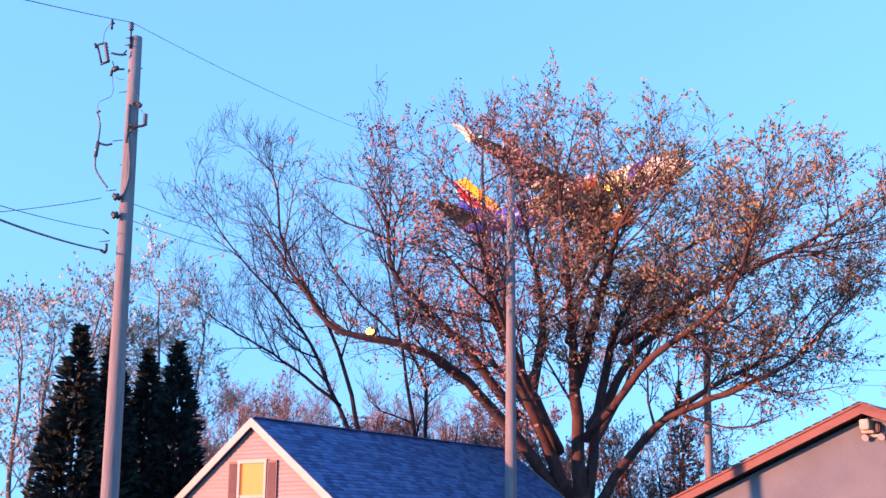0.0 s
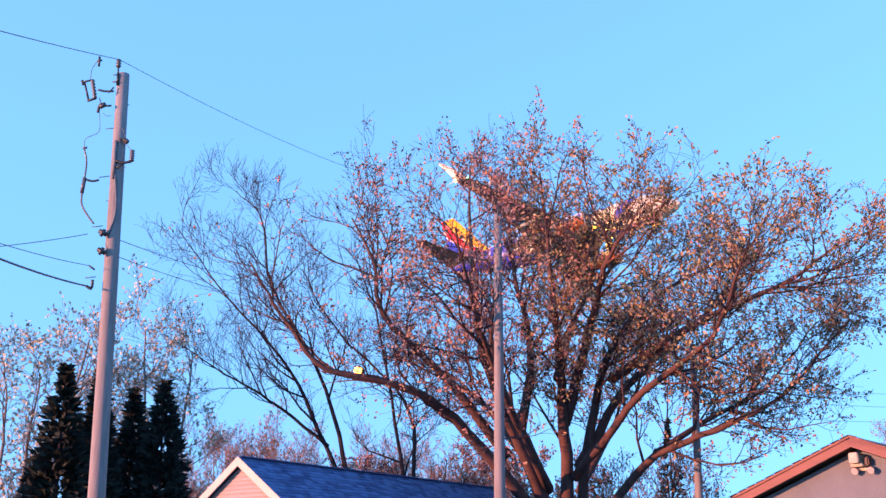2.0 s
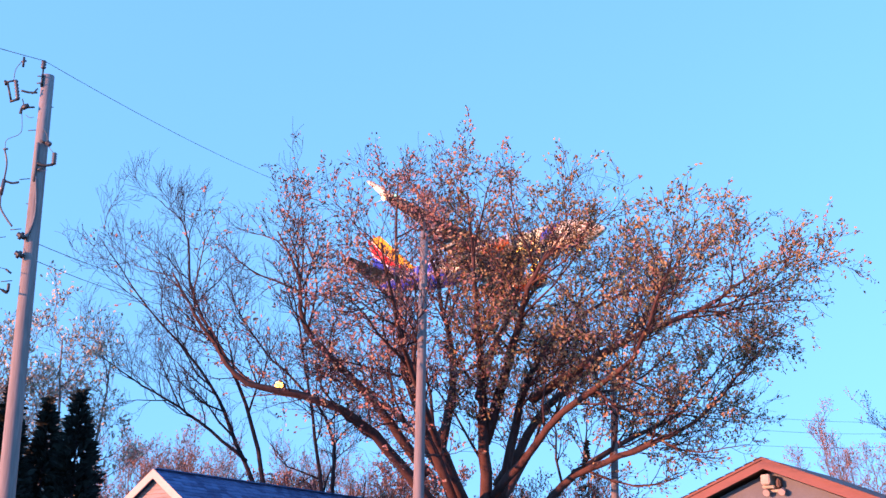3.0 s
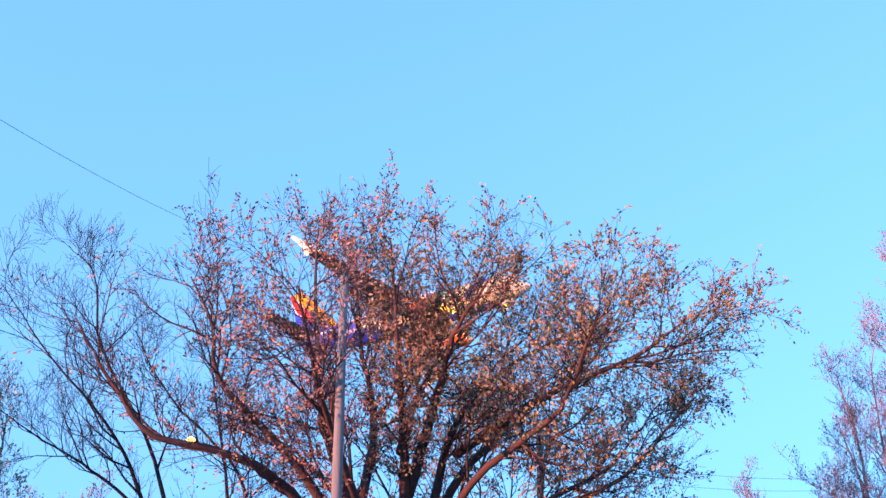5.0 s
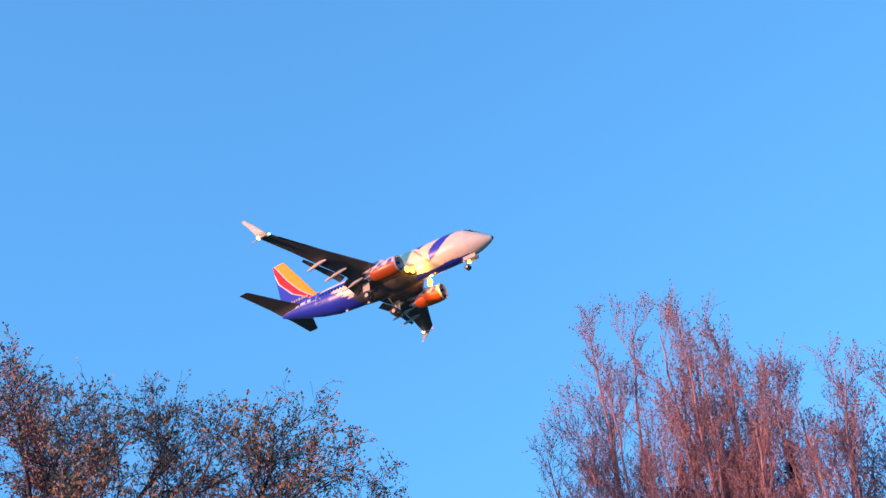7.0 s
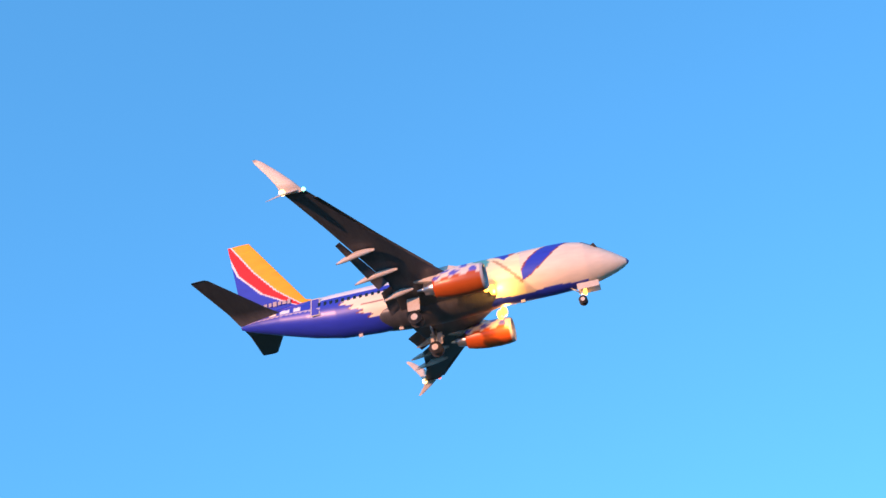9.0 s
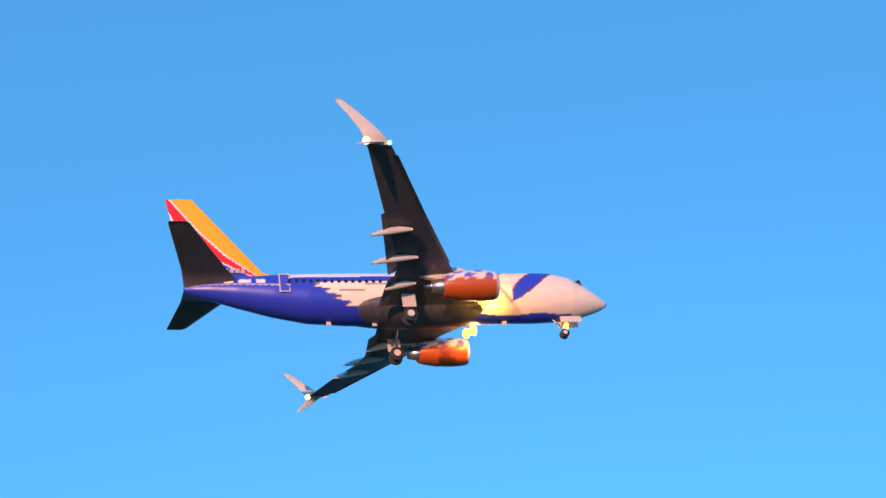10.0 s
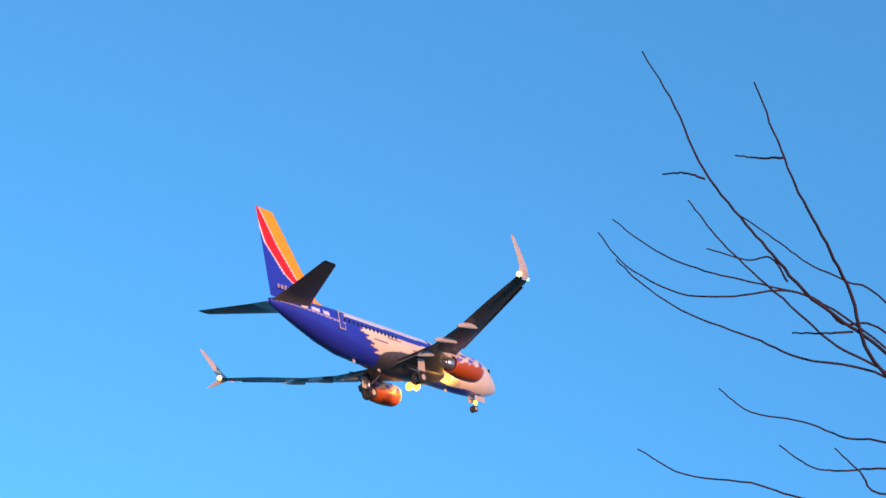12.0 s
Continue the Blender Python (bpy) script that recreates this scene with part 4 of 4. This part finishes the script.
def wings():
    for side in (-1, 1):
        nm = "right" if side < 0 else "left"
        def wz(y):
            return -1.25 + (y - 1.9) * 0.105 + 0.0022 * (y - 1.9) ** 2
        secs = [(1.0, 10.6, 7.6, 0.07), (1.9, 11.3, 6.8, 0.065), (3.6, 12.6, 5.4, 0.06), (5.6, 13.8, 4.0, 0.055), (9.0, 15.65, 3.1, 0.05), (13.0, 17.8, 2.3, 0.05), (16.6, 19.65, 1.65, 0.05), (17.1, 19.95, 1.55, 0.05)]
        rings = [[Vector((p.x, side * p.y, p.z)) for p in foil((-s, y, wz(y)), c, th, twist=-0.25 if y < 10 else 0)] for y, s, c, th in secs]
        wing = part("wing", mesh_of("wing", *loft(rings), WING_SHADE_GREY, True), jet, "grey swept wing with flaps down, shade in its colour")
        # blended winglet and lower strake
        tipz = wz(17.1)
        rs = []
        for y, z, s, c, upv in ((17.05, 0.0, 19.95, 1.6, (0, 0, 1)), (17.35, 0.16, 20.2, 1.45, (0, -0.5, 0.85)), (17.55, 0.6, 20.6, 1.25, (0, -0.95, 0.3)), (17.75, 1.5, 21.5, 0.95, (0, -1, 0.12)), (17.95, 2.5, 22.6, 0.62, (0, -1, 0.12)), (18.02, 2.8, 23.1, 0.25, (0, -1, 0.12))):
            rs.append([Vector((p.x, side * p.y, p.z)) for p in foil((-s, y, tipz + z), c, 0.13, upv)])
        part("winglet", mesh_of("winglet", *loft(rs), FAIRING, True), wing, "pale upturned winglet")
        rs = []
        for y, z, s, c in ((17.2, 0.02, 20.3, 1.1), (17.6, -0.35, 21.0, 0.8), (17.95, -0.8, 21.9, 0.4), (18.05, -0.95, 22.3, 0.15)):
            rs.append([Vector((p.x, side * p.y, p.z)) for p in foil((-s, y, tipz + z), c, 0.13, (0, 0.85, 0.5))])
        part("strake", mesh_of("strake", *loft(rs), FAIRING, True), wing, "pale lower winglet strake")
        # flaps, lowered behind the trailing edge
        for y0, y1 in ((2.2, 5.4), (5.9, 11.6)):
            rs = []
            for y in (y0, y1):
                te = float(np.interp(y, [a[0] for a in secs], [a[1] + a[2] for a in secs]))
                ch = 0.8 if y < 6 else (0.65 if y < 8 else 0.35)
                rs.append([Vector((p.x, side * p.y, p.z)) for p in foil((-(te - 0.15), y, wz(y) - 0.42), ch, 0.06, twist=-0.6 * ch)])
            part("flap", mesh_of("flap", *loft(rs), WING_SHADE_GREY, True), wing)
        # leading-edge slat
        rs = []
        for y in (6.2, 11.0, 16.2):
            le = float(np.interp(y, [a[0] for a in secs], [a[1] for a in secs]))
            rs.append([Vector((p.x, side * p.y, p.z)) for p in foil((-(le - 0.14), y, wz(y) - 0.06), 0.4, 0.09, twist=0.03)])
        part("slat", mesh_of("slat", *loft(rs), WING_SHADE_GREY, True), wing)
        # flap track fairings
        for y, ln in ((4.4, 2.4), (7.2, 3.4), (10.0, 3.0)):
            te = float(np.interp(y, [a[0] for a in secs], [a[1] + a[2] for a in secs]))
            rings = []
            for i in range(13):
                u = i / 12
                r = 0.26 * math.sin(math.pi * min(1, 0.06 + u * 0.92)) ** 0.7 + 0.01
                c = Vector((-(te - 1.7 + u * ln), side * y, wz(y) - 0.42 - 0.55 * u * u))
                rings.append([c + Vector((0, math.cos(w) * r * 0.75, math.sin(w) * r)) for w in [2 * math.pi * k / 12 for k in range(12)]])
            part("flap_track_fairing", mesh_of("fairing", *loft(rings), FAIRING, True), wing, "pale pod under the trailing edge")
        # lights
        for nm2, loc, r, mat in (("navigation_light", (-20.0, side * 17.1, tipz + 0.05), 0.16, LAMP_GREEN if side < 0 else LAMP_RED),
                                 ("strobe_light", (-21.5, side * 17.25, tipz + 0.05), 0.25, LAMP_WHITE)):
            bm = bmesh.new()
            bmesh.ops.create_icosphere(bm, subdivisions=2, radius=r, matrix=Matrix.Translation(loc))
            part(nm2, bm_mesh(nm2, bm, mat, True), wing)
        for y in (1.95, 2.5):
            bm = bmesh.new()
            bmesh.ops.create_uvsphere(bm, u_segments=16, v_segments=10, radius=0.4, matrix=pose(-(10.5 + (y - 1.9) * 0.77), side * y, wz(y) - 0.4) @ Matrix.Diagonal((0.7, 1, 1, 1)))
            part("landing_light", bm_mesh("landing_light", bm, LAMP_WARM, True), wing, "bright warm landing light")
        engine(side)
        # tailplane
        rs = [[Vector((p.x, side * p.y, p.z)) for p in foil((-s, y, z), c, 0.045)] for y, s, c, z in ((0.3, 28.0, 4.3, 1.0), (2.2, 29.3, 3.2, 1.25), (7.0, 32.0, 1.45, 1.85), (7.17, 32.25, 1.15, 1.87))]
        part("tailplane", mesh_of("tailplane", *loft(rs), WING_SHADE_GREY, True), jet, "grey tailplane, shade in its colour")


def engine(side):
    n = 40
    prof = [(0.0, 0.93), (-0.06, 1.0), (0.1, 1.06), (0.5, 1.12), (1.2, 1.16), (2.4, 1.12), (3.3, 0.98), (3.9, 0.82)]
    c = Vector((-10.5, side * 4.83, -1.95))
    rings = []
    for x, r in [(0.9, 0.82), (0.35, 0.85), *prof, (3.9, 0.74), (3.0, 0.7)]:
        ring = []
        for k in range(n):
            w = 2 * math.pi * k / n
            flat = 0.93 if math.sin(w) < -0.3 else 1.0
            ring.append(c + Vector((-x, math.cos(w) * r, math.sin(w) * r * flat)))
        rings.append(ring)
    fine = []
    for a, b in zip(rings, rings[1:]):
        for t in range(4):
            fine.append([p.lerp(q, t / 4) for p, q in zip(a, b)])
    fine.append(rings[-1])
    me = mesh_of("nacelle", *loft(fine, False), LIVERY, True)

    def fun(p):
        d = p - c
        up = d.z
        if -d.x < 0.12:
            return (0.5, 0.45, 0.42)
        if up > 0.02 + 0.12 * math.sin(d.x * 6):
            return (0.12, 0.12, 0.5) if math.sin(d.x * 4.2 + 1) * math.sin(math.atan2(d.z, d.y) * 6) > 0.25 else (0.8, 0.66, 0.55)
        return RUST
    colour(me, fun)
    nac = part("engine", me, jet, "rust-orange and cream painted engine nacelle")
    bm = bmesh.new()
    bmesh.ops.create_cone(bm, cap_ends=True, segments=32, radius1=0.82, radius2=0.82, depth=0.1, matrix=pose(c.x - 0.8, c.y, c.z, 0, 90, 0))
    part("fan", bm_mesh("fan", bm, DARK), nac)
    bm = bmesh.new()
    bmesh.ops.create_cone(bm, cap_ends=True, segments=24, radius1=0.28, radius2=0.02, depth=0.5, matrix=pose(c.x - 0.5, c.y, c.z, 0, 90, 0))
    part("spinner", bm_mesh("spinner", bm, METAL_DARK, True), nac)
    rings = []
    for x, r in ((3.0, 0.62), (3.9, 0.58), (4.7, 0.44), (4.72, 0.36), (4.2, 0.3), (5.3, 0.06)):
        rings.append([c + Vector((-x, math.cos(2 * math.pi * k / 28) * r, math.sin(2 * math.pi * k / 28) * r)) for k in range(28)])
    part("exhaust_cone", mesh_of("exhaust_cone", *loft(rings), CHROME, True), nac, "bare metal exhaust nozzle")
    rings = []
    for x, zt, zb, w in ((1.3, 1.05, 0.8, 0.06), (2.6, 1.5, 0.7, 0.2), (4.2, 1.45, 0.5, 0.22), (6.4, 1.25, 1.0, 0.06)):
        rings.append([c + Vector((-x, y, z)) for y, z in ((-w, zb), (w, zb), (w, zt), (-w, zt))])
    part("pylon", mesh_of("pylon", *loft(rings), FAIRING), nac)


def fin():
    secs = []
    for i in range(111):
        u = i / 110
        z = 1.5 + u * 7.6
        le = 25.9 + 5.75 * u
        te = 32.1 + 1.5 * u
        if u < 0.12:
            le -= (0.12 - u) * 18
        secs.append((z, le, te - le))
    rings = []
    for z, s, c in secs:
        ring = []
        for p in foil((0, 0, 0), c, 0.05, (0, 1, 0), n=64):
            ring.append(Vector((-s + p.x, p.y * 0.8, z)))
        rings.append(ring)
    me = mesh_of("fin", *loft(rings), LIVERY, True)

    def fun(p):
        u = (p.z - 1.5) / 7.6
        s = -p.x
        e = s - (25.9 + 5.75 * u)
        wo = float(np.interp(u, [0, 0.1, 0.3, 0.6, 1], [0.1, 0.7, 1.45, 1.75, 1.6]))
        wr = float(np.interp(u, [0, 0.1, 0.3, 0.6, 1], [0.3, 1.3, 2.75, 3.2, 2.2]))
        if e < wo:
            return ORANGE
        if e < wo + 0.14 or wr < e < wr + 0.2:
            return WHITE
        if e < wr:
            return RED
        return BLUE
    colour(me, fun)
    f = part("fin", me, jet, "tail fin striped in blue, red and orange")
    # unreadable lettering along the fin root, as plain bars
    for i, ln in enumerate((0.28, 0.34, 0.3, 0.34, 0.26, 0.3, 0.24, 0.3, 0.24)):
        for side in (-1, 1):
            o = part("marking", bm_mesh("marking", box(0, 0, 0, ln, 0.012, 0.34 + 0.1 * (i % 3 == 0), 0.004), TRIM), f)
            o.location = (-(28.0 + i * 0.42), side * 0.21, 2.45 + 0.0 * i)


def gear():
    def wheel(parent, x, y, z, r, w):
        bm = bmesh.new()
        bmesh.ops.create_cone(bm, cap_ends=True, segments=24, radius1=r, radius2=r, depth=w, matrix=pose(x, y, z, 90, 0, 0))
        bmesh.ops.bevel(bm, geom=[e for e in bm.edges if e.calc_face_angle(0) > 1], offset=w * 0.25, segments=3, affect="EDGES")
        t = part("wheel", bm_mesh("tyre", bm, DARK, True), parent)
        bm = bmesh.new()
        bmesh.ops.create_cone(bm, cap_ends=True, segments=16, radius1=r * 0.5, radius2=r * 0.5, depth=w * 1.04, matrix=pose(x, y, z, 90, 0, 0))
        part("rim", bm_mesh("rim", bm, FAIRING), t)
    def leg(name, items, label):
        t = Tubes()
        for pts, r in items:
            t.add(pts, [r] * len(pts), 10)
        return part(name, t.mesh(name, CHROME), jet, label)
    ng = leg("nose_gear", [([(-3.9, 0, -1.6), (-4.0, 0, -3.25)], 0.09), ([(-4.9, 0, -1.8), (-4.0, 0, -2.6)], 0.05), ([(-4.0, -0.25, -3.2), (-4.0, 0.25, -3.2)], 0.06)], "extended nose landing gear")
    for y in (-0.2, 0.2):
        wheel(ng, -4.0, y, -3.2, 0.34, 0.2)
    for y in (-0.42, 0.42):
        part("gear_door", bm_mesh("gear_door", box(-3.4, y, -2.15, 1.7, 0.04, 0.52, 0.015), FAIRING), ng, "pale open gear door")
    bm = bmesh.new()
    bmesh.ops.create_cone(bm, cap_ends=True, segments=18, radius1=0.26, radius2=0.24, depth=0.2, matrix=pose(-3.72, 0, -2.5, 0, -85, 0))
    part("taxi_light", bm_mesh("taxi_light", bm, LAMP_WARM), ng, "bright warm taxi light")
    for side in (-1, 1):
        mg = leg("main_gear", [([(-16.6, side * 2.9, -1.4), (-16.6, side * 2.86, -3.2)], 0.13), ([(-16.6, side * 1.2, -1.6), (-16.6, side * 2.85, -2.6)], 0.07), ([(-16.6, side * 2.45, -3.25), (-16.6, side * 3.28, -3.25)], 0.08)], "extended main landing gear")
        for y in (2.5, 3.22):
            wheel(mg, -16.6, side * y, -3.25, 0.54, 0.36)
        part("gear_door", bm_mesh("gear_door", box(-16.6, side * 3.25, -2.1, 1.0, 0.05, 1.1, 0.015), FAIRING), mg)


def belly():
    rings = []
    for i in range(21):
        u = i / 20
        s = 9.8 + u * 10.8
        b = math.sin(math.pi * u) ** 0.5 if 0 < u < 1 else 0.02
        rings.append([Vector((-s, math.cos(w) * (1.1 + 0.85 * b), -1.05 + math.sin(w) * (0.7 + 0.42 * b))) for w in [2 * math.pi * k / 28 for k in range(28)]])
    part("belly_fairing", mesh_of("belly_fairing", *loft(rings), WING_SHADE_GREY, True), jet, "grey belly fairing, shade in its colour")
    for s, r in ((8.6, 0.16), (22.0, 0.18), (18.6, 0.2)):
        w, z, h = station(s)
        part("antenna", bm_mesh("antenna", box(-s, 0, z - h - 0.14, 0.35, 0.04, 0.3, 0.012), FAIRING), jet)


def glare(x, y, z, power):
    """The light that a lit landing lamp throws on the body beside it."""
    lamp = new("landing_glare", bpy.data.lights.new("landing_glare", "POINT"))
    lamp.data.energy, lamp.data.color, lamp.data.shadow_soft_size = power, (1.0, 0.45, 0.10), 0.15
    lamp.parent = jet
    lamp.location = (x, y, z)


for side in (-1, 1):
    glare(-10.3, side * 2.2, -2.1, 550)
fuselage()
wings()
fin()
gear()
belly()
